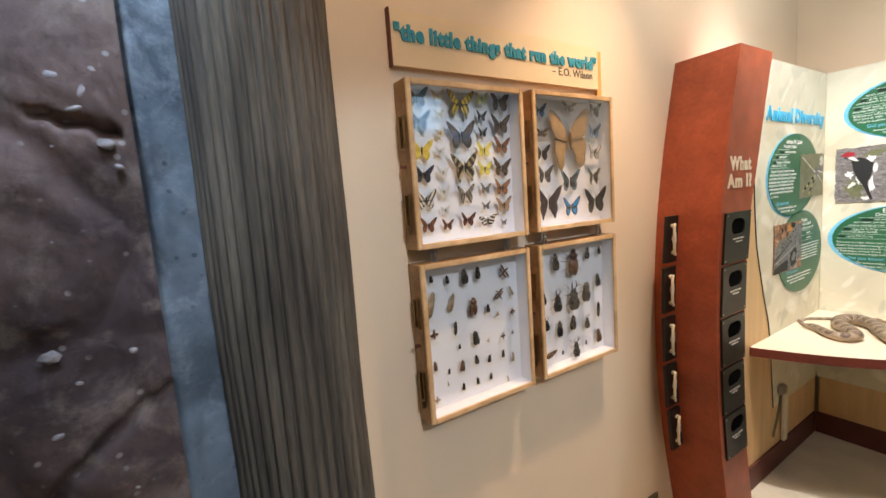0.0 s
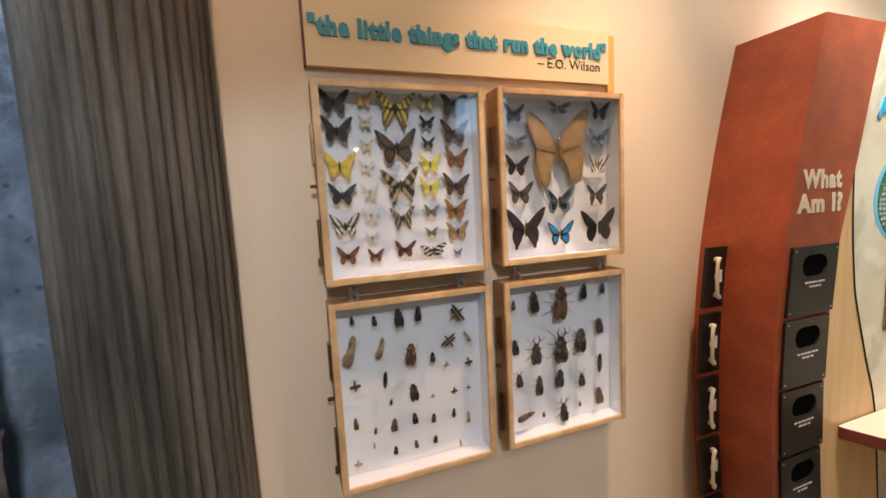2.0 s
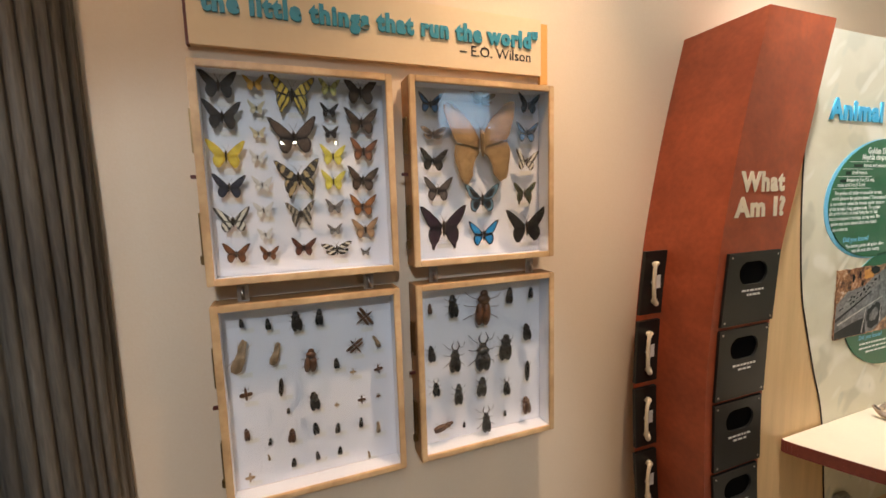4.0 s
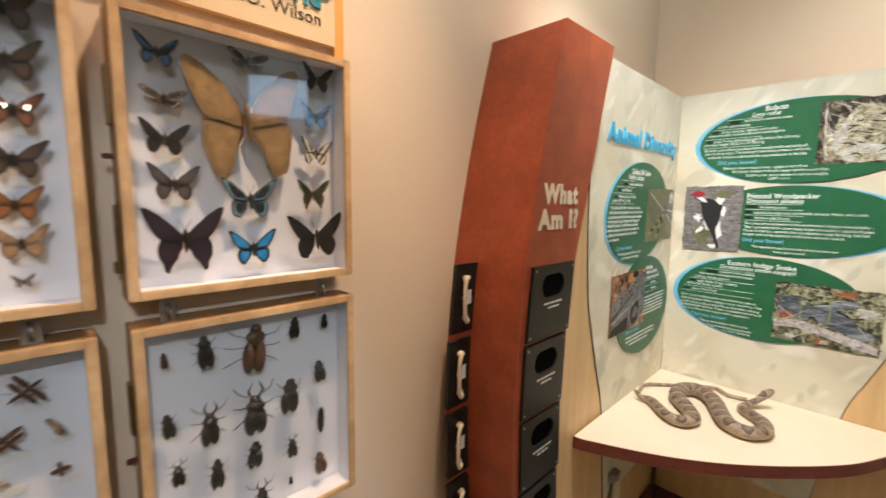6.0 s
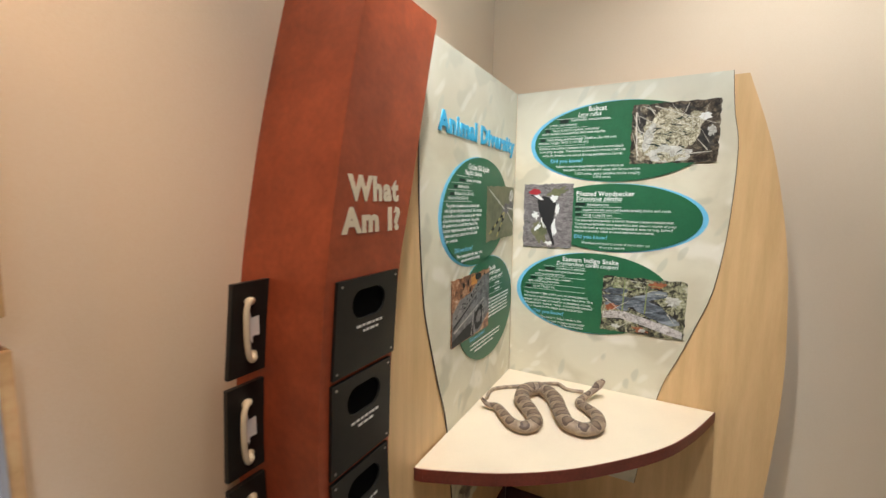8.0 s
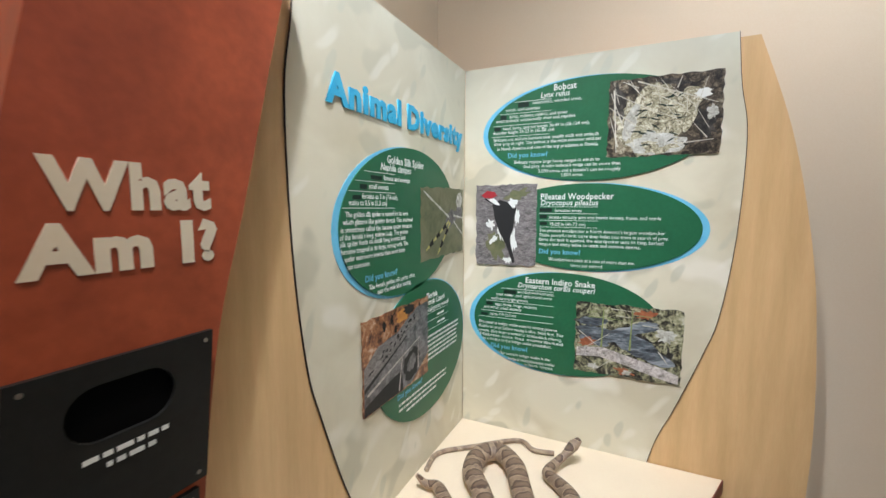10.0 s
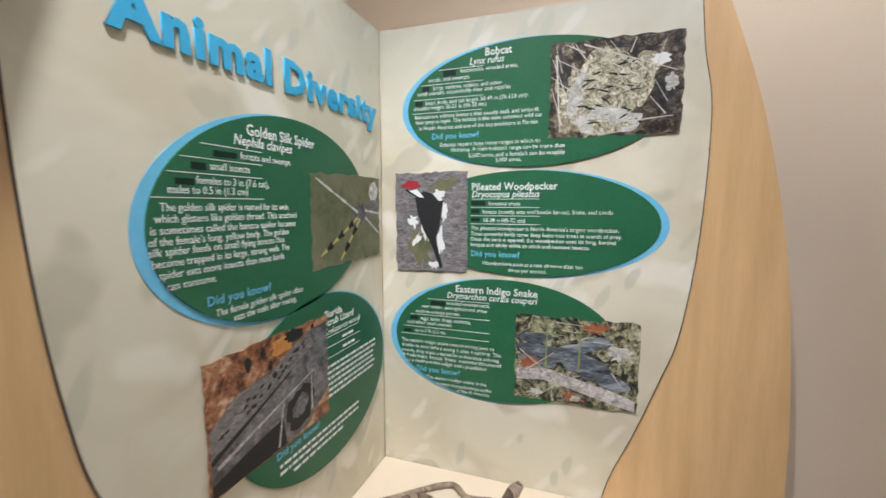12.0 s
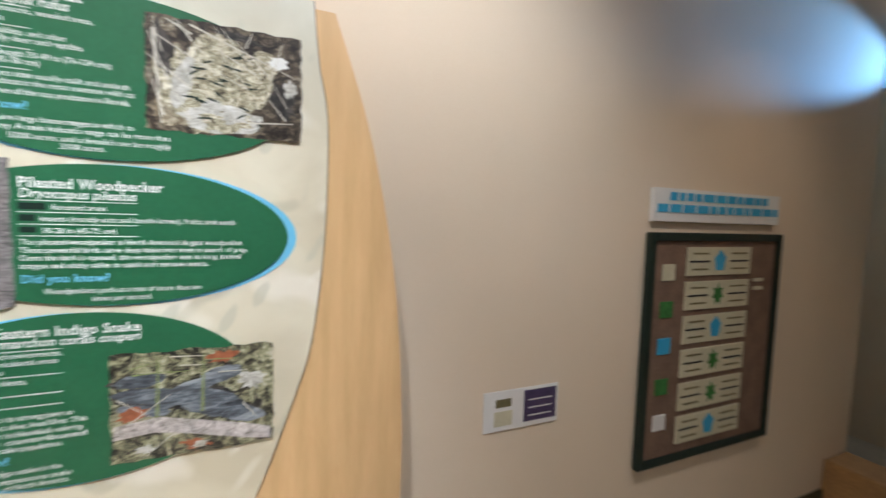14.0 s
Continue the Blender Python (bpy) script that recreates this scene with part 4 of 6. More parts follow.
pin_row(*D, [(52, 400, 30, "bb"), (117, 401, 64, "b"), (205, 388, 99, "roach"), (291, 412, 47, "b"), (362, 413, 34, "b")])
pin_row(*D, [(52, 277, 47, "b"), (118, 261, 88, "stag"), (201, 264, 112, "stag"), (275, 263, 76, "b"), (347, 298, 51, "b")])
pin_row(*D, [(348, 179, 64, "long"), (62, 184, 55, "stag"), (127, 150, 61, "b"), (199, 158, 57, "b"), (278, 147, 58, "stag")])
pin_row(*D, [(344, 74, 55, "bb"), (80, 66, 58, "across"), (143, 55, 18, "b"), (209, 62, 81, "stag"), (274, 61, 19, "b")])

# ---- red quiz column ----
COL_L = [(2.138, 1.966), (1.90, 1.902), (1.70, 1.856), (1.46, 1.812), (1.20, 1.787), (1.0, 1.783), (0.70, 1.800), (0.38, 1.845), (0.0, 1.93)]
COL_R = [(2.138, 2.262), (1.94, 2.205), (1.65, 2.128), (1.45, 2.072), (1.20, 2.036), (1.0, 2.026), (0.70, 2.03), (0.38, 2.07), (0.0, 2.15)]
COL_F = 0.812
quiz = thing("quiz_column", "curved red-brown laminate column with black boxes and cream letters", "exhibit column")
left, right = smooth_curve(COL_L, 40), smooth_curve(COL_R, 40)
bm = prism(left + right[::-1], 0.0, WY - COL_F - 0.001)
es = [e for e in bm.edges if all(abs(v.co.z - (WY - COL_F - 0.001)) < 1e-5 for v in e.verts)]
bmesh.ops.bevel(bm, geom=es, offset=0.002, segments=2, affect="EDGES")
part("body", bm, M_RED, quiz, m=north(WY - 0.001))
FACE = north(COL_F)
text("letters", "What", M_LETTER, quiz, FACE @ pose(1.888, 1.637, 0.0009), 0.074, 0.187, 0.0006, 0.0036, label="cream painted letters")
text("letters", "Am I?", M_LETTER, quiz, FACE @ pose(1.866, 1.566, 0.0009), 0.074, 0.217, 0.0006, 0.0036, label="cream painted letters")


def flap_plate(zt, zb):
    xl, xr = (curve_at(COL_L, (zt + zb) / 2) + 0.027), (curve_at(COL_R, (zt + zb) / 2) - 0.012)
    sl = (curve_at(COL_L, zt) - curve_at(COL_L, zb)) / 2
    w, cx = xr - xl, (xl + xr) / 2
    outer = [(xl - sl, zb), (xr - sl, zb), (xr + sl, zt), (xl + sl, zt)]
    hole = stadium(cx + 0.004, zt - 0.060, 0.118, 0.066)
    bm = bmesh.new()
    loops = {}
    for w0, key in ((0.0, "b"), (0.008, "f")):
        loops[key] = ([bm.verts.new((u, v, w0)) for u, v in outer], [bm.verts.new((u, v, w0)) for u, v in hole])
    for key in "bf":
        o, h = loops[key]
        eds = [bm.edges.new((l[i], l[(i + 1) % len(l)])) for l in (o, h) for i in range(len(l))]
        bmesh.ops.triangle_fill(bm, edges=eds, use_beauty=True)
    for idx in (0, 1):
        a, b = loops["b"][idx], loops["f"][idx]
        for i in range(len(a)):
            bm.faces.new((a[i], a[(i + 1) % len(a)], b[(i + 1) % len(a)], b[i]))
    p = part("box_front", bm, M_BLACK, quiz, "black plastic plate with an oval hand hole", m=FACE @ Matrix.Translation((0, 0, 0.001)))
    # Black sheet behind the hole: the dark of the hollow put in as colour.
    part("hole_dark_sheet", prism(stadium(cx + 0.004, zt - 0.060, 0.121, 0.068), 0.0012, 0.002), M_HOLE, p, "black oval sheet standing in for the dark hollow")
    for u, v in ((xl + sl + 0.012, zt - 0.012), (xr + sl - 0.012, zt - 0.012), (xl - sl + 0.012, zb + 0.012), (xr - sl - 0.012, zb + 0.012)):
        part("screw", prism(oval(u, v, 0.003, 0.003, n=10), 0.0082, 0.0095), M_STEEL, p)
    for k, ww in ((0, 0.1), (1, 0.055)):
        v = zt - 0.113 - 0.013 * k
        bars = bmesh.new()
        uu = cx + 0.008 - ww / 2
        while uu < cx + 0.008 + ww / 2 - 0.004:
            lw = 0.006 + 0.012 * rng.random()
            prism([(uu, v), (min(uu + lw, cx + 0.008 + ww / 2), v), (min(uu + lw, cx + 0.008 + ww / 2), v + 0.006), (uu, v + 0.006)], 0.0083, 0.0088, bars)
            uu += lw + 0.004
        part("lettering", bars, M_WHITEINK, p)


def handle_plate(zt, zb):
    xr = curve_at(COL_L, (zt + zb) / 2) - 0.001
    xl = xr - 0.088
    sl = (curve_at(COL_L, zt) - curve_at(COL_L, zb)) / 2
    y0 = 0.978
    p = part("pull_plate", prism([(xl - sl, zb), (xr - sl, zb), (xr + sl, zt), (xl + sl, zt)], -0.012, 0.0), M_BLACK, quiz, "black plate with a cream pull handle", m=north(y0))
    cx = (xl + xr) / 2 - 0.008
    m1 = (zt + zb) / 2
    top, bot = m1 + 0.062, m1 - 0.062
    pts = spline([(cx + 0.010, top - 0.004, 0.001), (cx + 0.008, top, 0.013), (cx - 0.004, top + 0.001, 0.020), (cx - 0.012, top - 0.014, 0.022), (cx - 0.015, m1 + 0.02, 0.023),
                  (cx - 0.015, m1 - 0.02, 0.023), (cx - 0.012, bot + 0.014, 0.022), (cx - 0.004, bot - 0.001, 0.020), (cx + 0.008, bot, 0.013), (cx + 0.010, bot + 0.004, 0.001)], 5)
    part("handle", tube(pts, 0.0060, 10), M_CREAMPLASTIC, p, "cream plastic pull handle", smooth=True)
    for v in (top - 0.004, bot + 0.004):
        foot = prism(oval(cx + 0.010, v, 0.012, 0.009, n=16), 0.0, 0.006)
        bmesh.ops.bevel(foot, geom=[e for e in foot.edges if all(q.co.z > 0.005 for q in e.verts)], offset=0.002, segments=2, affect="EDGES")
        part("handle_foot", foot, M_CREAMPLASTIC, p)
    part("paper_tag", prism([(cx - 0.014, m1 + 0.004), (cx + 0.004, m1 + 0.036), (cx + 0.006, m1 + 0.024), (cx + 0.024, m1 + 0.026), (cx + 0.024, m1 - 0.016), (cx + 0.008, m1 - 0.015), (cx + 0.006, m1 - 0.030)], 0.010, 0.0108), M_CARD, p, "white paper tag")


for i in range(5):
    flap_plate(1.464 - 0.219 * i, 1.256 - 0.219 * i)
    handle_plate(1.461 - 0.219 * i, 1.263 - 0.219 * i)

# ---- corner exhibit: two curved wings with printed panels ----
OUTER = [(2.135, 0.915), (1.87, 1.002), (1.58, 1.064), (1.30, 1.098), (0.90, 1.113), (0.43, 1.088), (0.0, 1.05)]
BOUND = [(2.15, 0.862), (2.0, 0.876), (1.85, 0.898), (1.55, 0.890), (1.30, 0.86), (1.17, 0.822), (1.0, 0.762), (0.79, 0.687), (0.36, 0.62)]
CX = 3.18
LP = Matrix.Translation((0, 0.885, 0)) @ ON_NORTH @ Matrix.Translation((CX, 0, 0)) @ Matrix.Diagonal((-1, 1, 1, 1))


def wing_pair(side):
    """side 0: along the drawer wall; side 1: along the side wall. Outlines run by the distance from the corner."""
    def place(pts):
        return [(CX - u, v) for u, v in pts] if side == 0 else list(pts)

    m = north(0.885) if side == 0 else east(CX)
    k = thing("exhibit_panel", "pale leaf-printed panel with green oval plaques on a maple wing", "exhibit panel", "corner exhibit panels")
    outer, bound = smooth_curve(OUTER, 36), smooth_curve(BOUND, 40)
    bm = prism(place([(0.002 if side == 0 else 0.022, 0.001), (0.002 if side == 0 else 0.022, 2.135)] + outer), -0.022, -0.001)
    part("maple_wing", bm, M_MAPLE, k, "curved maple laminate backing wing", m=m)
    bm = prism(place([(0.0055, 0.36), (0.0055, 2.152)] + bound), 0.0002, 0.004)
    part("printed_sheet", bm, M_PRINT, k, "pale green-beige leaf print", m=m)
    gap = bmesh.new()
    wide = 0.0018
    for a, b in zip(bound, bound[1:]):
        prism(place([(a[0] + 0.0004, a[1]), (b[0] + 0.0004, b[1]), (b[0] + wide, b[1]), (a[0] + wide, a[1])]), 0.0002, 0.0042, gap)
    part("panel_edge", gap, M_EDGE, k, "thin black edge of the sheet", m=m)
    part("baseboard_strip", prism(place([(0.012, 0.0), (1.04, 0.0), (1.055, 0.13), (0.012, 0.13)]), 0.0005, 0.010), M_BASE, k, "dark red vinyl base strip", m=m)
    return k, m


pn_left, ML = wing_pair(0)
pn_right, MR = wing_pair(1)
THIN = Matrix.Translation((0, 0, 0.0018)) @ Matrix.Diagonal((1, 1, 0.6, 1))      # plaques, pictures and letters are thin sheets
ML, MR = ML @ THIN, MR @ THIN


def ragged(u0, v0, u1, v1, skew=0.0, seed=0, wob=0.004):
    r = random.Random(seed)
    out = []
    for a, b in (((u0, v0), (u1, v0)), ((u1, v0), (u1, v1)), ((u1, v1), (u0, v1)), ((u0, v1), (u0, v0))):
        for i in range(16):
            t = i / 16
            u, v = a[0] + (b[0] - a[0]) * t, a[1] + (b[1] - a[1]) * t
            out.append((u + wob * (r.random() - 0.5), v + skew * (u - u0) + wob * (r.random() - 0.5)))
    return out


def plaque(panel, m, cx, cy, rx, ry, turn, shift, w=0.0045):
    """A green oval with a pale blue one showing as a crescent behind it."""
    p = part("oval_plaque", prism(oval(cx, cy, rx, ry, turn), w + 0.002, w + 0.007), M_GREEN, panel, "dark green oval plaque with white text", m=m)
    part("blue_rim", prism(oval(cx + shift[0], cy + shift[1], rx + 0.004, ry + 0.002, turn), w, w + 0.0018), M_SKYRIM, p, "sky blue oval rim")
    return p


def words(p, u, v, body, size, width, material=None, bold=0.0, align="LEFT", shear=0.0, line=1.0, name="lettering"):
    text(name, body, material or M_WHITEINK, p, Matrix.Translation((u, v, 0.0121)), size, width, 0.0003, bold, align, shear, line)


def rule(p, u0, u1, v):
    part("rule_line", prism([(u0, v), (u1, v), (u1, v + 0.0013), (u0, v + 0.0013)], 0.0117, 0.0124), M_WHITEINK, p)


def tab(p, u, v, w, h=0.0085):
    part("dark_tab", prism([(u, v - 0.001), (u + w, v - 0.001), (u + w, v + h), (u, v + h)], 0.0117, 0.0123), M_DARKGREENINK, p)


# right panel: distances run from the corner
p = plaque(pn_right, MR, 0.462, 1.905, 0.362, 0.172, 0, (-0.016, 0.001))
words(p, 0.336, 2.0428, "Bobcat", 0.03, 0.075, bold=0.0005)
words(p, 0.291, 2.0219, "Lynx rufus", 0.027, 0.099, bold=0.0003, shear=0.22)
rule(p, 0.199, 0.331, 2.0160)
tab(p, 0.212, 1.9978, 0.040, 0.0163)
words(p, 0.265, 2.0037, "hammocks, wooded areas,", 0.0165, 0.164)
words(p, 0.167, 1.9855, "scrub, and swamps", 0.0165, 0.123)
rule(p, 0.145, 0.331, 1.9767)
tab(p, 0.147, 1.9589, 0.023, 0.0145)
words(p, 0.181, 1.9620, "birds, rodents, rabbits, and other", 0.0165, 0.204)
words(p, 0.131, 1.9484, "small animals; occasionally deer and reptiles", 0.0165, 0.279)
rule(p, 0.120, 0.332, 1.9361)
tab(p, 0.124, 1.9197, 0.025, 0.0128)
words(p, 0.157, 1.9212, "head, body, and tail length 30-49 in (76-124 cm);", 0.0165, 0.300)
words(p, 0.118, 1.9069, "shoulder height 18-23 in (45-58 cm)", 0.0165, 0.223)
rule(p, 0.114, 0.329, 1.8970)
words(p, 0.122, 1.8818, "Bobcats are solitary hunters that usually stalk and ambush", 0.0165, 0.365)
words(p, 0.124, 1.8668, "their prey at night. The bobcat is the most common wild cat", 0.0165, 0.373)
words(p, 0.136, 1.8487, "in North America and one of the top predators in Florida.", 0.0165, 0.352)
words(p, 0.177, 1.8206, "Did you know?", 0.024, 0.143, M_BLUEINK, 0.0004)
words(p, 0.202, 1.7980, "Bobcats require large home ranges in which to", 0.0165, 0.291)
words(p, 0.238, 1.7820, "find prey. A male bobcat's range can be more than", 0.0165, 0.321)
words(p, 0.290, 1.7641, "5,000 acres, and a female's can be roughly", 0.0165, 0.270)
words(p, 0.369, 1.7489, "3,000 acres.", 0.0165, 0.074)

p = plaque(pn_right, MR, 0.455, 1.573, 0.348, 0.150, 0, (0.016, -0.001))
words(p, 0.301, 1.6690, "Pileated Woodpecker", 0.03, 0.242, bold=0.0005)
words(p, 0.301, 1.6485, "Dryocopus pileatus", 0.027, 0.194, bold=0.0003, shear=0.22)
rule(p, 0.301, 0.496, 1.6424)
tab(p, 0.300, 1.6256, 0.043, 0.0124)
words(p, 0.352, 1.6250, "forested areas", 0.0165, 0.091)
rule(p, 0.298, 0.497, 1.6189)
tab(p, 0.300, 1.6024, 0.026, 0.0123)
words(p, 0.333, 1.6011, "insects (mostly ants and beetle larvae), fruits, and seeds", 0.0165, 0.353)
rule(p, 0.299, 0.498, 1.5944)
tab(p, 0.301, 1.5791, 0.026, 0.0104)
words(p, 0.335, 1.5768, "18-28 in (45-72 cm)", 0.0165, 0.120)
rule(p, 0.299, 0.497, 1.5707)
words(p, 0.300, 1.5535, "The pileated woodpecker is North America's largest woodpecker.", 0.0165, 0.403)
words(p, 0.300, 1.5368, "These powerful birds carve deep holes into trees in search of prey.", 0.0165, 0.412)
words(p, 0.299, 1.5211, "Once the bark is opened, the woodpecker uses its long, barbed", 0.0165, 0.398)
words(p, 0.299, 1.5049, "tongue and sticky saliva to catch and remove insects.", 0.0165, 0.333)
words(p, 0.300, 1.4756, "Did you know?", 0.024, 0.143, M_BLUEINK, 0.0004)
words(p, 0.335, 1.4512, "Woodpeckers peck at a rate of more than ten", 0.0165, 0.281)
words(p, 0.413, 1.4337, "times per second.", 0.0165, 0.107)

p = plaque(pn_right, MR, 0.387, 1.222, 0.333, 0.187, 1, (-0.017, -0.002))
words(p, 0.253, 1.3636, "Eastern Indigo Snake", 0.03, 0.243, bold=0.0005)
words(p, 0.225, 1.3433, "Drymarchon corais couperi", 0.027, 0.272, bold=0.0003, shear=0.22)
rule(p, 0.162, 0.359, 1.3351)
tab(p, 0.172, 1.3168, 0.048, 0.0132)
words(p, 0.225, 1.3218, "wooded environments,", 0.0162, 0.135)
words(p, 0.142, 1.3062, "near water, and agricultural areas", 0.0162, 0.209)
words(p, 0.122, 1.2892, "such as orange groves", 0.0162, 0.143)
rule(p, 0.103, 0.359, 1.2828)
tab(p, 0.103, 1.2670, 0.027, 0.0112)
words(p, 0.138, 1.2668, "eggs, birds, frogs, rodents,", 0.0162, 0.162)
words(p, 0.093, 1.2522, "and other small animals", 0.0162, 0.147)
rule(p, 0.080, 0.358, 1.2429)
tab(p, 0.082, 1.2248, 0.027, 0.0090)
words(p, 0.118, 1.2267, "up to 7 ft (2.1 m)", 0.0162, 0.101)
rule(p, 0.072, 0.359, 1.2181)
words(p, 0.072, 1.1917, "The eastern indigo snake uses its strong jaws to", 0.0162, 0.302)
words(p, 0.072, 1.1747, "disable its prey before eating it alive, head first. This", 0.0162, 0.324)
words(p, 0.072, 1.1578, "smooth, shiny snake is named for its blue-black coloring.", 0.0162, 0.319)
words(p, 0.077, 1.1425, "Habitat loss has contributed", 0.0162, 0.317)
words(p, 0.090, 1.1266, "to a decline in the indigo snake population.", 0.0162, 0.266)
words(p, 0.123, 1.1001, "Did you know?", 0.024, 0.144, M_BLUEINK, 0.0004)
words(p, 0.157, 1.0777, "The eastern indigo snake is the", 0.0162, 0.195)
words(p, 0.194, 1.0602, "longest nonpoisonous snake", 0.0162, 0.173)
words(p, 0.259, 1.0457, "in North America.", 0.0162, 0.104)

# left panel: along x
for word, u, wide in (("Animal", 2.398, 0.311), ("Diversity", 2.736, 0.405)):
    text("title_word", word, M_TEALSIDE, pn_left, ML @ Matrix.Translation((u, 1.869, 0.0075)), 0.092, wide, 0.0028, 0.0040, label="raised sky blue title letters")
p = plaque(pn_left, ML, 2.745, 1.598, 0.322, 0.212, 5, (-0.018, -0.002))
words(p, 2.625, 1.7572, "Golden Silk Spider", 0.03, 0.206, bold=0.0005)
words(p, 2.593, 1.7361, "Nephila clavipes", 0.027, 0.158, bold=0.0003, shear=0.22)
rule(p, 2.524, 2.663, 1.7275)
tab(p, 2.549, 1.7100, 0.051, 0.0095)
words(p, 2.608, 1.7102, "forests and swamps", 0.019, 0.137)
rule(p, 2.486, 2.662, 1.7025)
tab(p, 2.504, 1.6841, 0.029, 0.0114)
words(p, 2.540, 1.6854, "small insects", 0.019, 0.089)
rule(p, 2.461, 2.661, 1.6766)
tab(p, 2.475, 1.6583, 0.034, 0.0095)
words(p, 2.512, 1.6598, "females to 3 in (7.6 cm),", 0.019, 0.166)
words(p, 2.461, 1.6431, "males to 0.5 in (1.3 cm)", 0.019, 0.160)
rule(p, 2.434, 2.662, 1.6357)
words(p, 2.447, 1.6149, "The golden silk spider is named for its web,", 0.019, 0.288)
words(p, 2.437, 1.5969, "which glistens like golden thread. This arachnid", 0.019, 0.323)
words(p, 2.429, 1.5790, "is sometimes called the banana spider because", 0.019, 0.325)
words(p, 2.425, 1.5617, "of the female's long, yellow body. The golden", 0.019, 0.306)
words(p, 2.424, 1.5457, "silk spider feeds on small flying insects that", 0.019, 0.294)
words(p, 2.428, 1.5280, "become trapped in its large, strong web. The", 0.019, 0.304)
words(p, 2.438, 1.5098, "spider eats more insects than most birds", 0.019, 0.276)
words(p, 2.449, 1.4907, "can consume.", 0.019, 0.092)
words(p, 2.519, 1.4494, "Did you know?", 0.024, 0.152, M_BLUEINK, 0.0004)
words(p, 2.536, 1.4270, "The female golden silk spider often", 0.019, 0.236)
words(p, 2.574, 1.4095, "eats the male after mating.", 0.019, 0.175)

p = plaque(pn_left, ML, 2.86, 1.178, 0.303, 0.224, -4, (0.006, 0.0))
words(p, 2.851, 1.340, "Florida", 0.026, 0.078, bold=0.0007)
words(p, 2.851, 1.318, "Scrub Lizard", 0.026, 0.135, bold=0.0007)
words(p, 2.851, 1.295, "Sceloporus woodi", 0.024, 0.17, shear=0.22)
for k, v in enumerate((1.288, 1.261, 1.232)):
    rule(p, 2.856, 3.018, v)


def bar_lines(p, u0, u1, v, rows, step, r):
    """Rows of small print too fine to read."""
    for k in range(rows):
        bars = bmesh.new()
        uu, end = u0, u1 - 0.02 * r.random()
        vv = v - step * k
        while uu < end - 0.004:
            lw = 0.008 + 0.018 * r.random()
            prism([(uu, vv), (min(uu + lw, end), vv), (min(uu + lw, end), vv + 0.007), (uu, vv + 0.007)], 0.0117, 0.0122, bars)
            uu += lw + 0.0045
        part("lettering", bars, M_WHITEINK, p)


bar_lines(p, 2.93, 3.01, 1.269, 1, 0.02, rng)
bar_lines(p, 2.93, 3.0, 1.241, 1, 0.02, rng)
bar_lines(p, 2.857, 3.11, 1.206, 6, 0.0155, rng)
words(p, 2.668, 1.072, "Did you know?", 0.024, 0.15, M_BLUEINK, 0.0004)
bar_lines(p, 2.677, 3.01, 1.050, 2, 0.017, rng)
bar_lines(p, 2.72, 2.93, 1.016, 1, 0.017, rng)

# printed pictures: mottled patches with plain shapes
P_CAT = photo_mat("dark_thicket_picture", ((0.42, (0.010, 0.008, 0.007)), (0.50, (0.06, 0.048, 0.034)), (0.57, (0.2, 0.165, 0.11)), (0.67, (0.50, 0.47, 0.37))), 26, 1.2)
P_SPECKLE = photo_mat("speckled_straw_picture", ((0.42, (0.06, 0.048, 0.03)), (0.5, (0.24, 0.20, 0.13)), (0.6, (0.50, 0.46, 0.34))), 60, 0.6)
P_TAWNY = photo_mat("tawny_striped_form", ((0.39, (0.05, 0.04, 0.025)), (0.45, (0.22, 0.195, 0.12)), (0.52, (0.46, 0.43, 0.29)), (0.60, (0.78, 0.76, 0.62))), 42, 2.4)
P_PALE = photo_mat("pale_fur_form", ((0.38, (0.30, 0.29, 0.24)), (0.5, (0.52, 0.52, 0.46)), (0.62, (0.74, 0.75, 0.72))), 34, 1.2)
P_BARK = photo_mat("grey_bark_picture", ((0.38, (0.07, 0.065, 0.063)), (0.5, (0.20, 0.185, 0.18)), (0.62, (0.33, 0.31, 0.30))), 40, 1.2, (1, 2.4, 1))
P_LITTER = photo_mat("leaf_litter_picture", ((0.41, (0.010, 0.010, 0.008)), (0.47, (0.07, 0.065, 0.045)), (0.53, (0.30, 0.30, 0.17)), (0.60, (0.52, 0.50, 0.36)), (0.7, (0.72, 0.70, 0.63))), 22, 1.4)
P_WEB = photo_mat("blurred_green_picture", ((0.35, (0.07, 0.085, 0.04)), (0.5, (0.15, 0.16, 0.08)), (0.65, (0.23, 0.215, 0.13))), 5, 0.3)
P_LOG = photo_mat("orange_litter_picture", ((0.38, (0.025, 0.010, 0.006)), (0.46, (0.20, 0.075, 0.035)), (0.54, (0.42, 0.19, 0.08)), (0.64, (0.66, 0.50, 0.38))), 20, 1.2)
P_WOOD = photo_mat("grey_log_picture", ((0.38, (0.028, 0.026, 0.028)), (0.5, (0.13, 0.125, 0.13)), (0.62, (0.27, 0.26, 0.265))), 26, 0.8)
P_SLATE = photo_mat("blue_grey_form", ((0.40, (0.02, 0.024, 0.03)), (0.5, (0.11, 0.13, 0.15)), (0.60, (0.34, 0.38, 0.41))), 9, 0.5, (0.6, 2.2, 1))
P_DARK = photo_mat("dark_gap_print", ((0.4, (0.008, 0.008, 0.008)), (0.5, (0.035, 0.033, 0.03)), (0.62, (0.12, 0.11, 0.09))), 40, 1.0)
P_TWIG = photo_mat("pale_branch_print", ((0.38, (0.20, 0.18, 0.16)), (0.5, (0.50, 0.46, 0.43)), (0.62, (0.72, 0.69, 0.66))), 50, 0.8)
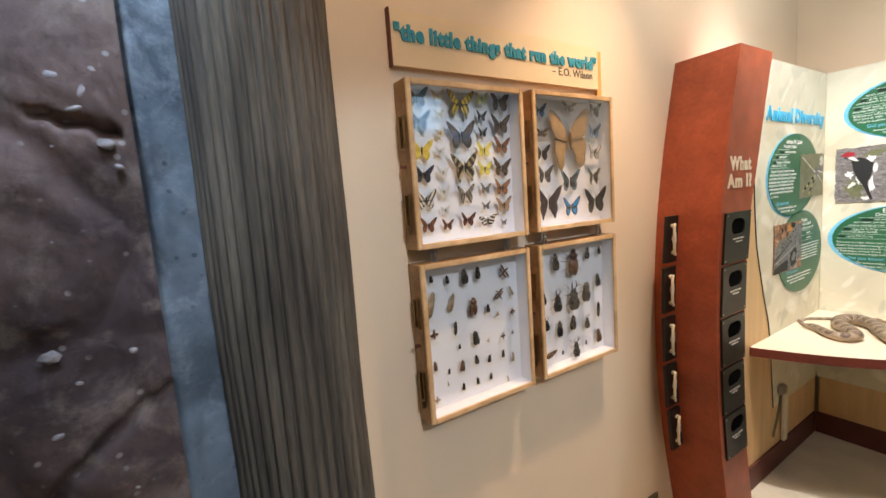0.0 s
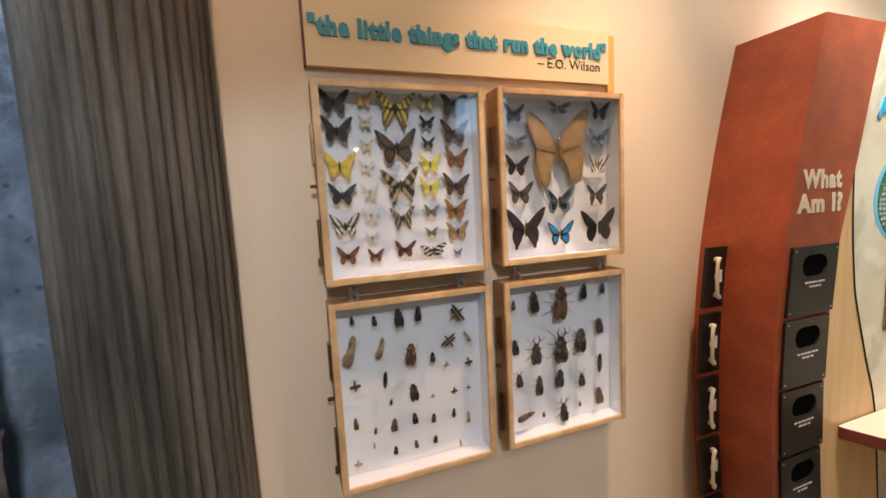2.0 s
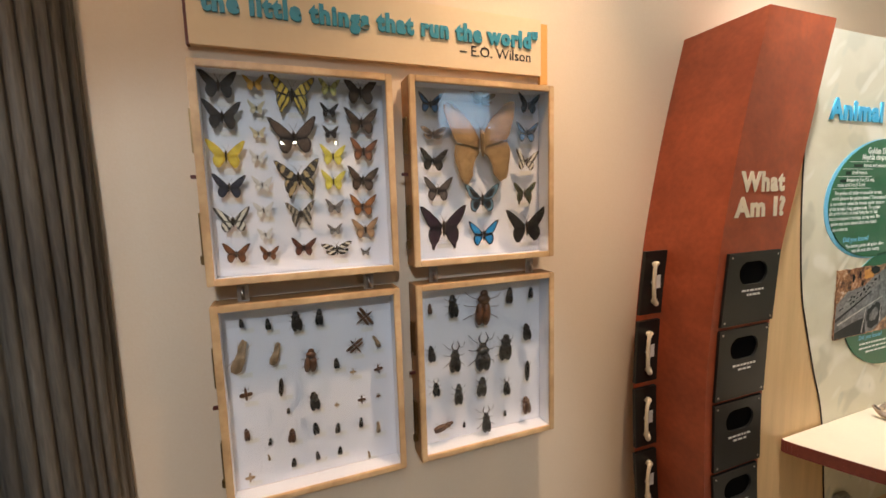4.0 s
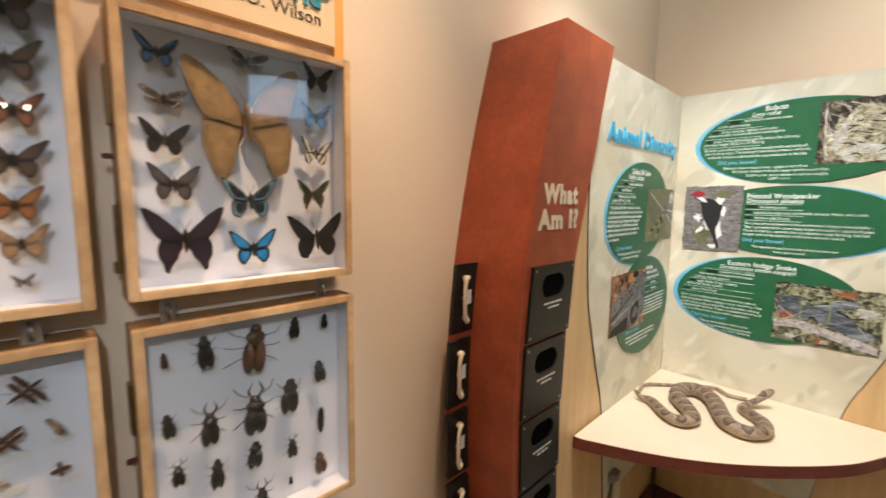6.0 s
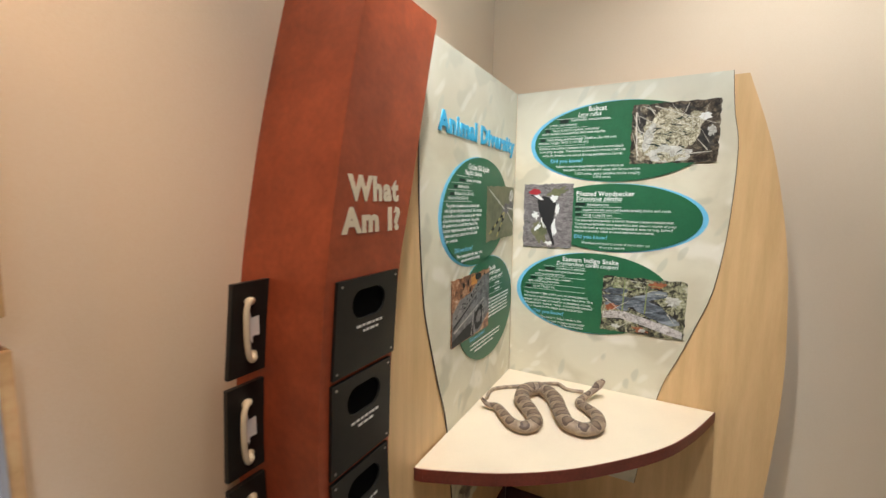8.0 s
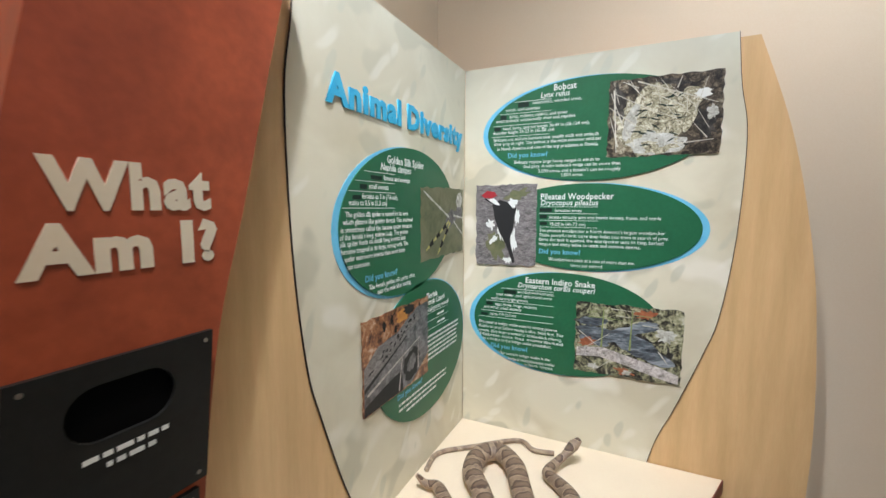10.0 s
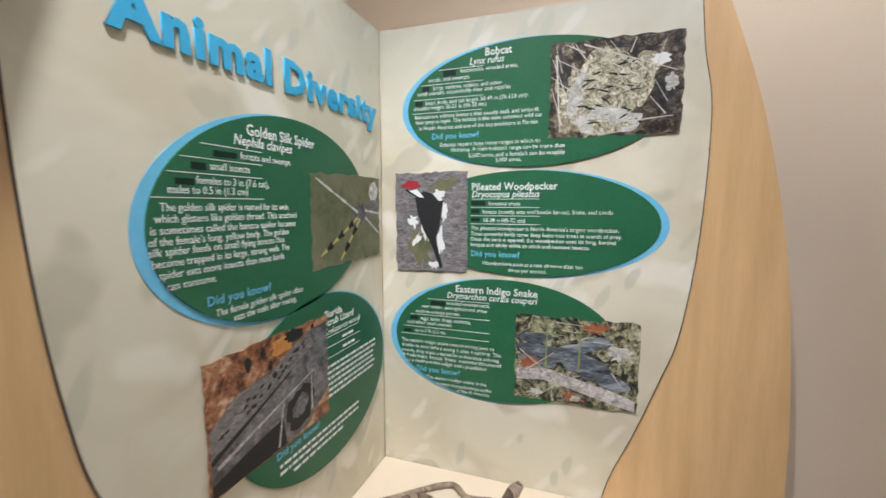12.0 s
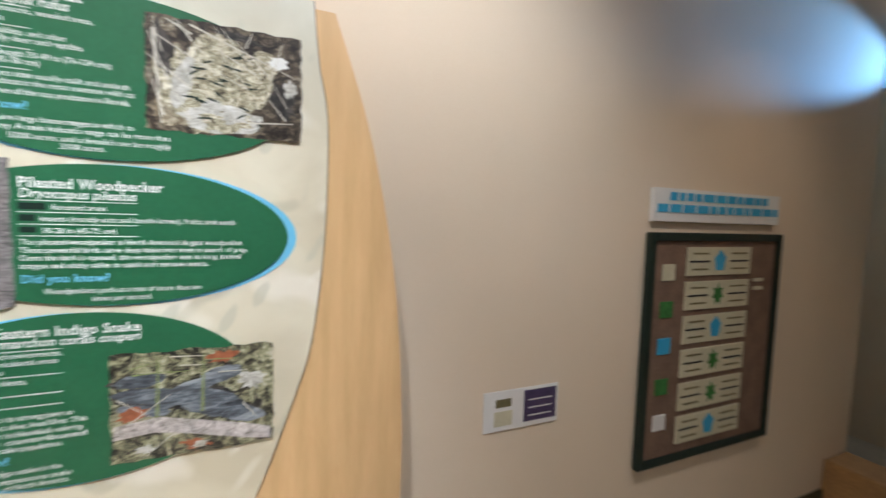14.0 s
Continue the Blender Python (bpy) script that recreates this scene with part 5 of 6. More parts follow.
I_BLACK, I_WHITE, I_RED, I_STRAW = M_INK, M_WHITEINK, mat("red_ink", (0.38, 0.03, 0.04), 0.5), mat("straw_ink", (0.62, 0.60, 0.5), 0.5, vary=0.2, scale=60)
I_GRASS, I_YELLOW, I_RUST = mat("grass_green_ink", (0.26, 0.32, 0.12), 0.5, vary=0.3, scale=50), mat("yellow_ink", (0.55, 0.5, 0.16), 0.5), mat("rust_ink", (0.38, 0.13, 0.06), 0.5, vary=0.3, scale=60)
I_AMBER = mat("amber_ink", (0.62, 0.28, 0.07), 0.5, vary=0.2, scale=60)
r5 = random.Random(5)


def picture(panel, m, u0, v0, u1, v1, skew, seed, mtl, label):
    return part("picture", prism(ragged(u0, v0, u1, v1, skew, seed, 0.006), 0.0085, 0.0125), mtl, panel, label, m=m)


LAYER = itertools.count()


def shape(ph, outline, mtl, w=0.0, name="print_shape"):
    w += 0.00001 * next(LAYER)
    part(name, prism(outline, 0.0126 + w, 0.0128 + w), mtl, ph)


def patch(ph, cx, cy, rx, ry, turn, mtl, w=0.0, rough=0.25):
    """An uneven blotch."""
    out = []
    for x, y in oval(0, 0, rx, ry, turn, 22):
        k = 1 + rough * (r5.random() - 0.5)
        out.append((cx + x * k, cy + y * k))
    shape(ph, out, mtl, w)


def streak(ph, a, b, wide, mtl, w=0.0012):
    d = Vector((b[0] - a[0], b[1] - a[1]))
    nrm = Vector((-d.y, d.x)).normalized() * wide
    shape(ph, [(a[0] + nrm.x, a[1] + nrm.y), (b[0] + nrm.x * 0.4, b[1] + nrm.y * 0.4), (b[0] - nrm.x * 0.4, b[1] - nrm.y * 0.4), (a[0] - nrm.x, a[1] - nrm.y)], mtl, w)


# dry thicket with a tawny form
ph = picture(pn_right, MR, 0.517, 1.806, 0.833, 2.05, 0.0, 1, P_CAT, "torn-edged picture of a dark dry thicket with a tawny form")
patch(ph, 0.585, 1.845, 0.06, 0.032, 0, P_SPECKLE, 0.0, 0.5)
patch(ph, 0.60, 1.90, 0.055, 0.085, 20, P_TAWNY, 0.0001, 0.5)
patch(ph, 0.66, 1.925, 0.085, 0.1, -10, P_TAWNY, 0.0002)
patch(ph, 0.645, 2.0, 0.035, 0.028, 20, P_TAWNY, 0.0003)
patch(ph, 0.745, 1.965, 0.03, 0.05, -25, P_TAWNY, 0.0003)
patch(ph, 0.665, 1.842, 0.085, 0.030, -2, P_PALE, 0.0004, 0.35)
patch(ph, 0.585, 1.915, 0.018, 0.058, -14, P_PALE, 0.0004)
patch(ph, 0.73, 1.93, 0.035, 0.06, -18, P_TAWNY, 0.0004, 0.4)
patch(ph, 0.548, 1.98, 0.016, 0.05, 8, P_DARK, 0.0004, 0.7)
patch(ph, 0.79, 1.90, 0.03, 0.045, 15, P_DARK, 0.0004, 0.7)
patch(ph, 0.70, 2.03, 0.04, 0.01, -8, P_DARK, 0.0004, 0.7)
patch(ph, 0.67, 1.838, 0.052, 0.022, 5, P_TAWNY, 0.0004, 0.6)
patch(ph, 0.685, 1.85, 0.03, 0.016, 0, P_PALE, 0.0005, 0.8)
patch(ph, 0.64, 1.872, 0.02, 0.011, 10, P_PALE, 0.0006, 0.7)
patch(ph, 0.782, 1.985, 0.022, 0.014, 10, I_WHITE, 0.0005, 0.5)
patch(ph, 0.808, 1.93, 0.014, 0.02, 0, P_PALE, 0.0005, 0.6)
for k in range(24):
    a, c = 0.58 + 0.17 * r5.random(), 1.83 + 0.17 * r5.random()
    patch(ph, a, c, 0.010 + 0.008 * r5.random(), 0.0022, -40 + 80 * r5.random(), M_DARKGREENINK, 0.0007, 0.5)
for _ in range(22):
    a = (0.53 + 0.28 * r5.random(), 1.83 + 0.2 * r5.random())
    ang, ln = radians(r5.choice((132, 138, 120, 95, 150, 80)) + 14 * (r5.random() - 0.5)), 0.05 + 0.1 * r5.random()
    b = (min(0.828, max(0.522, a[0] + ln * math.cos(ang))), min(2.044, a[1] + ln * math.sin(ang)))
    streak(ph, a, b, 0.0010 + 0.0013 * r5.random(), I_STRAW)
streak(ph, (0.532, 2.02), (0.545, 1.82), 0.0028, I_STRAW)
streak(ph, (0.60, 2.04), (0.82, 1.955), 0.0022, I_STRAW)
streak(ph, (0.72, 1.84), (0.815, 1.848), 0.0022, I_STRAW)
# grey bark with a black and white form
ph = picture(pn_right, MR, 0.058, 1.422, 0.288, 1.722, 0.02, 2, P_BARK, "torn-edged picture of grey bark with a black and white form")
patch(ph, 0.135, 1.50, 0.035, 0.055, 10, P_WEB, 0.0, 0.6)
patch(ph, 0.215, 1.685, 0.045, 0.018, 20, P_WEB, 0.0, 0.8)
for c in ((0.20, 1.655, 0.022, 0.022, 40), (0.215, 1.61, 0.014, 0.035, 0), (0.115, 1.575, 0.02, 0.022, 50), (0.128, 1.52, 0.012, 0.024, -35), (0.205, 1.52, 0.014, 0.045, 5), (0.185, 1.445, 0.026, 0.014, 10), (0.155, 1.545, 0.012, 0.03, 15)):
    patch(ph, c[0], c[1], c[2] * 0.78, c[3] * 0.82, c[4], I_WHITE, 0.0003, 0.9)
shape(ph, [(0.122, 1.648), (0.15, 1.668), (0.18, 1.66), (0.20, 1.638), (0.215, 1.64), (0.208, 1.60), (0.202, 1.56), (0.19, 1.52), (0.212, 1.44), (0.204, 1.432), (0.178, 1.50), (0.152, 1.545), (0.132, 1.595)], I_BLACK, 0.0008)
shape(ph, [(0.078, 1.685), (0.10, 1.702), (0.13, 1.698), (0.14, 1.684), (0.12, 1.674), (0.09, 1.676)], I_RED, 0.0012)
shape(ph, [(0.098, 1.668), (0.128, 1.674), (0.142, 1.66), (0.152, 1.648), (0.128, 1.65)], I_WHITE, 0.0010)
streak(ph, (0.092, 1.672), (0.14, 1.646), 0.003, I_BLACK, 0.0014)
# dark smooth forms in litter
ph = picture(pn_right, MR, 0.438, 1.064, 0.768, 1.312, 0.0, 3, P_LITTER, "torn-edged picture of smooth grey forms in leaf litter")
for c in ((0.49, 1.25, 0.045, 0.012, 5), (0.665, 1.245, 0.03, 0.016, 10), (0.57, 1.185, 0.08, 0.012, -8), (0.47, 1.20, 0.028, 0.01, -30), (0.73, 1.15, 0.014, 0.03, 0), (0.65, 1.21, 0.03, 0.008, -20)):
    patch(ph, *c, P_DARK, 0.0001, 0.8)
for c in ((0.495, 1.248, 0.05, 0.016, 4), (0.505, 1.212, 0.066, 0.019, -6), (0.655, 1.245, 0.045, 0.019, 14), (0.575, 1.208, 0.07, 0.022, 20), (0.635, 1.178, 0.085, 0.032, -20), (0.50, 1.178, 0.05, 0.014, -12), (0.695, 1.145, 0.055, 0.022, -18)):
    patch(ph, *c, P_SLATE, 0.0003, 0.2)
shape(ph, [(0.445, 1.15), (0.53, 1.16), (0.62, 1.138), (0.70, 1.118), (0.762, 1.098), (0.762, 1.068), (0.70, 1.08), (0.6, 1.108), (0.52, 1.125), (0.442, 1.118)], P_TWIG, 0.0006)
for c in ((0.66, 1.288, 0.028, 0.014, 5), (0.48, 1.172, 0.026, 0.014, 15), (0.60, 1.085, 0.03, 0.012, -10)):
    patch(ph, *c, I_RUST, 0.0006, 0.8)
for c in ((0.72, 1.225, 0.026, 0.022, 0), (0.61, 1.082, 0.014, 0.009, 0), (0.50, 1.088, 0.018, 0.01, 0)):
    patch(ph, *c, P_PALE, 0.0007, 0.7)
for _ in range(7):
    a = (0.45 + 0.28 * r5.random(), 1.25 + 0.05 * r5.random())
    streak(ph, a, (min(0.76, a[0] + 0.03 + 0.05 * r5.random()), a[1] + 0.02 * (r5.random() - 0.5)), 0.0014, r5.choice((I_GRASS, I_STRAW)))
for u in (0.525, 0.615):
    streak(ph, (u, 1.16), (u + 0.004, 1.30), 0.003, I_GRASS)
for a, b in (((0.45, 1.21), (0.53, 1.15)), ((0.47, 1.15), (0.55, 1.21)), ((0.56, 1.12), (0.50, 1.07)), ((0.70, 1.17), (0.73, 1.13))):
    streak(ph, a, b, 0.0014, I_STRAW)
# thin black and yellow form on blurred green
ph = picture(pn_left, ML, 2.812, 1.468, 3.148, 1.702, 0.02, 4, P_WEB, "torn-edged green picture with a thin black and yellow form")
patch(ph, 3.04, 1.60, 0.05, 0.026, 25, P_WOOD, 0.0002, 0.5)
patch(ph, 3.11, 1.665, 0.026, 0.03, 0, P_PALE, 0.0001, 0.3)
patch(ph, 3.11, 1.62, 0.03, 0.022, 0, P_WOOD, 0.0002, 0.4)
for a, b, n in (((3.02, 1.605), (2.83, 1.69), 3), ((3.02, 1.59), (2.845, 1.50), 7), ((3.03, 1.585), (2.93, 1.48), 5), ((3.06, 1.59), (3.14, 1.54), 3), ((3.06, 1.61), (3.145, 1.60), 3)):
    d = Vector((b[0] - a[0], b[1] - a[1]))
    for k in range(n):
        q0, q1 = Vector(a) + d * (k / n), Vector(a) + d * ((k + 1) / n)
        streak(ph, (q0.x, q0.y), (q1.x, q1.y), (0.005, 0.010)[k % 2] if n > 4 else 0.0045, (I_YELLOW, I_BLACK)[k % 2] if n > 4 else P_PALE, 0.0004)
# grey log among orange leaves
ph = picture(pn_left, ML, 2.503, 1.094, 2.86, 1.35, 0.0, 6, P_LOG, "torn-edged picture of a grey log among orange leaves")
patch(ph, 2.70, 1.325, 0.035, 0.02, 0, I_AMBER, 0.0001, 0.5)
patch(ph, 2.735, 1.335, 0.03, 0.014, 0, I_BLACK, 0.0002, 0.4)
for c in ((2.60, 1.315, 0.008, 0.014, 0), (2.64, 1.325, 0.007, 0.012, 0), (2.80, 1.32, 0.01, 0.02, 0), (2.66, 1.29, 0.006, 0.012, 0)):
    patch(ph, *c, I_BLACK, 0.0002, 0.5)
shape(ph, [(2.507, 1.10), (2.507, 1.22), (2.56, 1.262), (2.62, 1.275), (2.70, 1.285), (2.78, 1.33), (2.857, 1.335), (2.857, 1.16), (2.75, 1.10)], P_WOOD, 0.0003)
shape(ph, [(2.507, 1.225), (2.57, 1.268), (2.66, 1.275), (2.74, 1.315), (2.79, 1.322), (2.80, 1.29), (2.72, 1.262), (2.62, 1.215), (2.507, 1.175)], P_BARK, 0.0006)
for _ in range(26):
    t = r5.random()
    c = (2.53 + 0.24 * t, 1.205 + 0.085 * t + 0.03 * (r5.random() - 0.3))
    patch(ph, c[0], c[1], 0.006, 0.003, 30, I_BLACK, 0.0008, 0.6)
streak(ph, (2.507, 1.165), (2.72, 1.255), 0.005, I_BLACK, 0.0008)
streak(ph, (2.52, 1.15), (2.80, 1.23), 0.004, P_TWIG, 0.0009)
shape(ph, [(2.507, 1.098), (2.507, 1.122), (2.6, 1.145), (2.69, 1.16), (2.70, 1.098)], I_BLACK, 0.0007)
patch(ph, 2.75, 1.16, 0.05, 0.045, 30, I_BLACK, 0.0007, 0.3)
patch(ph, 2.75, 1.165, 0.03, 0.022, 40, P_WOOD, 0.0009, 0.3)
for a, b in (((2.675, 1.102), (2.695, 1.205)), ((2.79, 1.135), (2.79, 1.225))):
    streak(ph, a, b, 0.003, P_TWIG, 0.0012)

# ---- counter in the corner ----
counter = thing("corner_counter", "cream laminate corner counter with a curved dark red edge", "counter")
ARC = [(2.262, 0.879), (2.27, 0.835), (2.376, 0.61), (2.526, 0.405), (2.755, 0.19), (2.95, 0.075), (3.174, -0.015)]
arc = [(p.x, p.y) for p in spline([(x, y, 0) for x, y in ARC], 8)]
slab = [(3.1735, 0.8785)] + arc
bm = prism(slab, 0.737, 0.779)
part("top", bm, M_COUNTER, counter)
edge = bmesh.new()
for (x0, y0), (x1, y1) in zip(arc, arc[1:]):
    d = Vector((x1 - x0, y1 - y0)).normalized()
    nx, ny = -d.y, d.x
    if nx > 0:
        nx, ny = -nx, -ny
    prism([(x0 + nx * 0.0005, y0 + ny * 0.0005), (x1 + nx * 0.0005, y1 + ny * 0.0005), (x1 + nx * 0.004, y1 + ny * 0.004), (x0 + nx * 0.004, y0 + ny * 0.004)], 0.736, 0.7795, edge)
part("edge_band", edge, M_REDEDGE, counter, "dark red edge band")
part("bracket", box_bm(2.66, 2.69, 0.80, 0.8785, 0.60, 0.736, 0.003), M_STEEL, counter, "small metal support bracket")
part("bracket", box_bm(3.10, 3.173, 0.40, 0.43, 0.60, 0.736, 0.003), M_STEEL, counter, "small metal support bracket")
cond = thing("cable_channel", "white plastic cable channel below the counter", "cable channel")
part("channel", box_bm(2.66, 2.70, 0.862, 0.8795, 0.135, 0.44, 0.003), M_CREAMPLASTIC, cond)
part("socket", box_bm(2.595, 2.655, 0.852, 0.8795, 0.425, 0.475, 0.006), M_STEEL, cond, "grey metal clamp")
part("cable", tube(spline([(2.612, 0.868, 0.425), (2.590, 0.866, 0.36), (2.560, 0.868, 0.28), (2.535, 0.872, 0.205)], 5), 0.006, 8), M_OLIVE, cond, "thin brown hanging cable", smooth=True)

# ---- snake model on the counter ----
def snake_mat():
    """Grey-tan scales with dark saddle blotches rimmed pale; along: metres from the tail, around: 0 on the back to 1 below."""
    m, n, l, b = principled("banded_snake_scales")

    def attr(name):
        a = n.new("ShaderNodeAttribute")
        a.attribute_name = name
        return a.outputs["Fac"]

    def calc(op, a, c, k=None):
        q = n.new("ShaderNodeMath")
        q.operation = op
        for sock, val in zip(q.inputs, (a, c, k)):
            if val is None:
                continue
            if isinstance(val, (int, float)):
                sock.default_value = val
            else:
                l.new(val, sock)
        return q.outputs[0]

    def blend(fac, a, colour):
        mx = n.new("ShaderNodeMix")
        mx.data_type = "RGBA"
        l.new(fac, mx.inputs[0])
        if isinstance(a, tuple):
            mx.inputs[6].default_value = (*a, 1)
        else:
            l.new(a, mx.inputs[6])
        mx.inputs[7].default_value = (*colour, 1)
        return mx.outputs[2]

    def step(src, lo, hi):
        r = n.new("ShaderNodeMapRange")
        r.inputs[1].default_value, r.inputs[2].default_value = lo, hi
        l.new(src, r.inputs[0])
        return r.outputs[0]

    tc, wob, v = n.new("ShaderNodeTexCoord"), n.new("ShaderNodeTexNoise"), n.new("ShaderNodeTexVoronoi")
    wob.inputs["Scale"].default_value, wob.inputs["Detail"].default_value = 34, 4
    v.inputs["Scale"].default_value = 210
    l.new(tc.outputs["Object"], wob.inputs["Vector"])
    l.new(tc.outputs["Object"], v.inputs["Vector"])
    along, around = attr("along"), attr("around")
    shift = calc("MULTIPLY_ADD", wob.outputs[0], 0.030, along)
    wave = calc("ABSOLUTE", calc("SINE", calc("MULTIPLY", shift, 62.0), 0.0), 0.0)
    score = calc("ADD", calc("SUBTRACT", wave, calc("MULTIPLY", around, 1.25)), calc("MULTIPLY", wob.outputs[0], 0.5))
    c = blend(step(wob.outputs[0], 0.38, 0.66), (0.22, 0.155, 0.105), (0.38, 0.28, 0.185))
    c = blend(step(around, 0.50, 0.78), c, (0.52, 0.37, 0.235))
    c = blend(step(score, 0.58, 0.66), c, (0.44, 0.34, 0.225))
    c = blend(step(score, 0.68, 0.76), c, (0.10, 0.062, 0.040))
    c = blend(step(score, 0.98, 1.12), c, (0.20, 0.135, 0.088))
    l.new(c, b.inputs["Base Color"])
    bp = n.new("ShaderNodeBump")
    bp.inputs["Strength"].default_value, bp.inputs["Distance"].default_value = 0.6, 0.002
    l.new(v.outputs["Distance"], bp.inputs["Height"])
    l.new(bp.outputs[0], b.inputs["Normal"])
    b.inputs["Roughness"].default_value = 0.45
    return m


M_SNAKE = snake_mat()
snake_keys = [(2.715, 0.838, 0.826), (2.725, 0.812, 0.800), (2.728, 0.775, 0.800), (2.69, 0.735, 0.801), (2.635, 0.68, 0.802), (2.628, 0.628, 0.803), (2.685, 0.602, 0.804), (2.755, 0.645, 0.807),
              (2.828, 0.700, 0.809), (2.918, 0.708, 0.810), (2.963, 0.657, 0.810), (2.912, 0.588, 0.809), (2.815, 0.540, 0.808), (2.732, 0.494, 0.807), (2.716, 0.430, 0.806),
              (2.772, 0.390, 0.804), (2.85, 0.402, 0.802), (2.90, 0.448, 0.801), (2.935, 0.485, 0.800), (2.99, 0.474, 0.803), (3.022, 0.448, 0.822), (3.048, 0.425, 0.848), (3.068, 0.408, 0.862)]
snake_r = [1.06 * q for q in (0.007, 0.013, 0.017, 0.020, 0.022, 0.025, 0.027, 0.029, 0.031, 0.032, 0.032, 0.031, 0.030, 0.029, 0.028, 0.026, 0.024, 0.021, 0.018, 0.015, 0.013, 0.019, 0.010)]
pts = spline(snake_keys, 6)
rad = [float(np.interp(i / 6, range(len(snake_r)), snake_r)) for i in range(len(pts))]
pts = [Vector((p.x, p.y, max(p.z, 0.7795 + 0.80 * r))) for p, r in zip(pts, rad)]
SIDES = 16
bm = tube(pts, rad, SIDES, squash=0.80)
tail = spline([(2.80, 0.850, 0.787), (2.90, 0.855, 0.787), (2.99, 0.757, 0.788), (3.095, 0.625, 0.789), (3.060, 0.56, 0.789), (3.07, 0.49, 0.790)], 6)
tube(tail, 0.0085, 8, bm)
lay_a, lay_r = bm.verts.layers.float.new("along"), bm.verts.layers.float.new("around")
bm.verts.index_update()
run = [0.0]
for a, b in zip(pts, pts[1:]):
    run.append(run[-1] + (b - a).length)
for v in bm.verts:
    k = v.index // SIDES
    if k < len(pts):
        v[lay_a] = run[k]
        v[lay_r] = min(1.0, max(0.0, 0.5 - 0.5 * (v.co.z - pts[k].z) / (rad[k] * 0.80)))
    else:
        v[lay_a], v[lay_r] = v.co.x, 0.45
tagged(finish(bm, "snake_model", M_SNAKE, smooth=True), "coiled brown and tan banded snake model lying on the counter", "snake model")


# ---- side wall: small sign, framed board ----
card = thing("small_wall_sign", "small white card with a dark purple print on the wall", "wall sign")
part("card", box_bm(WX - 0.005, WX - 0.001, -0.900, -0.576, 0.866, 1.016, 0.001), M_CARD, card)
part("purple_print", box_bm(WX - 0.0062, WX - 0.0052, -0.890, -0.745, 0.885, 1.005), M_PURPLECARD, card, "dark purple printed half")
part("print_mark", box_bm(WX - 0.0062, WX - 0.0052, -0.69, -0.625, 0.955, 0.985), M_OLIVE, card)
part("print_mark", box_bm(WX - 0.0062, WX - 0.0052, -0.695, -0.62, 0.885, 0.94), M_CREAMSTRIP, card)
for k in range(3):
    part("print_line", box_bm(WX - 0.0072, WX - 0.0064, -0.87, -0.765, 0.905 + 0.03 * k, 0.909 + 0.03 * k), M_CARD, card)

tb = thing("title_board", "cream title board with two lines of blue letters", "wall sign")
part("board", box_bm(WX - 0.022, WX - 0.001, -2.18, -1.325, 1.645, 1.785, 0.002), M_CARD, tb)
for v, a, b in ((1.735, -2.10, -1.42), (1.685, -2.16, -1.35)):
    bars, y = bmesh.new(), b
    while y > a + 0.02:
        lw = 0.03 + 0.05 * rng.random()
        box_bm(WX - 0.026, WX - 0.0225, max(a, y - lw), y, v, v + 0.034, bm=bars)
        y -= lw + 0.016
    part("lettering", bars, M_TEALSIDE, tb, "sky blue lettering")

fb = thing("framed_board", "brown pin board in a dark green frame with cream strips", "framed board")
Y0, Y1, Z0, Z1 = -2.212, -1.315, 0.575, 1.600
part("backing", box_bm(WX - 0.02, WX - 0.001, Y0 + 0.02, Y1 - 0.02, Z0 + 0.02, Z1 - 0.02), M_BROWNBOARD, fb)
for a in ((Y0, Y0 + 0.035, Z0, Z1), (Y1 - 0.035, Y1, Z0, Z1), (Y0 + 0.0355, Y1 - 0.0355, Z0, Z0 + 0.035), (Y0 + 0.0355, Y1 - 0.0355, Z1 - 0.035, Z1)):
    part("frame_rail", box_bm(WX - 0.034, WX - 0.0025, a[0], a[1], a[2], a[3], 0.004), M_GREENFRAME, fb)
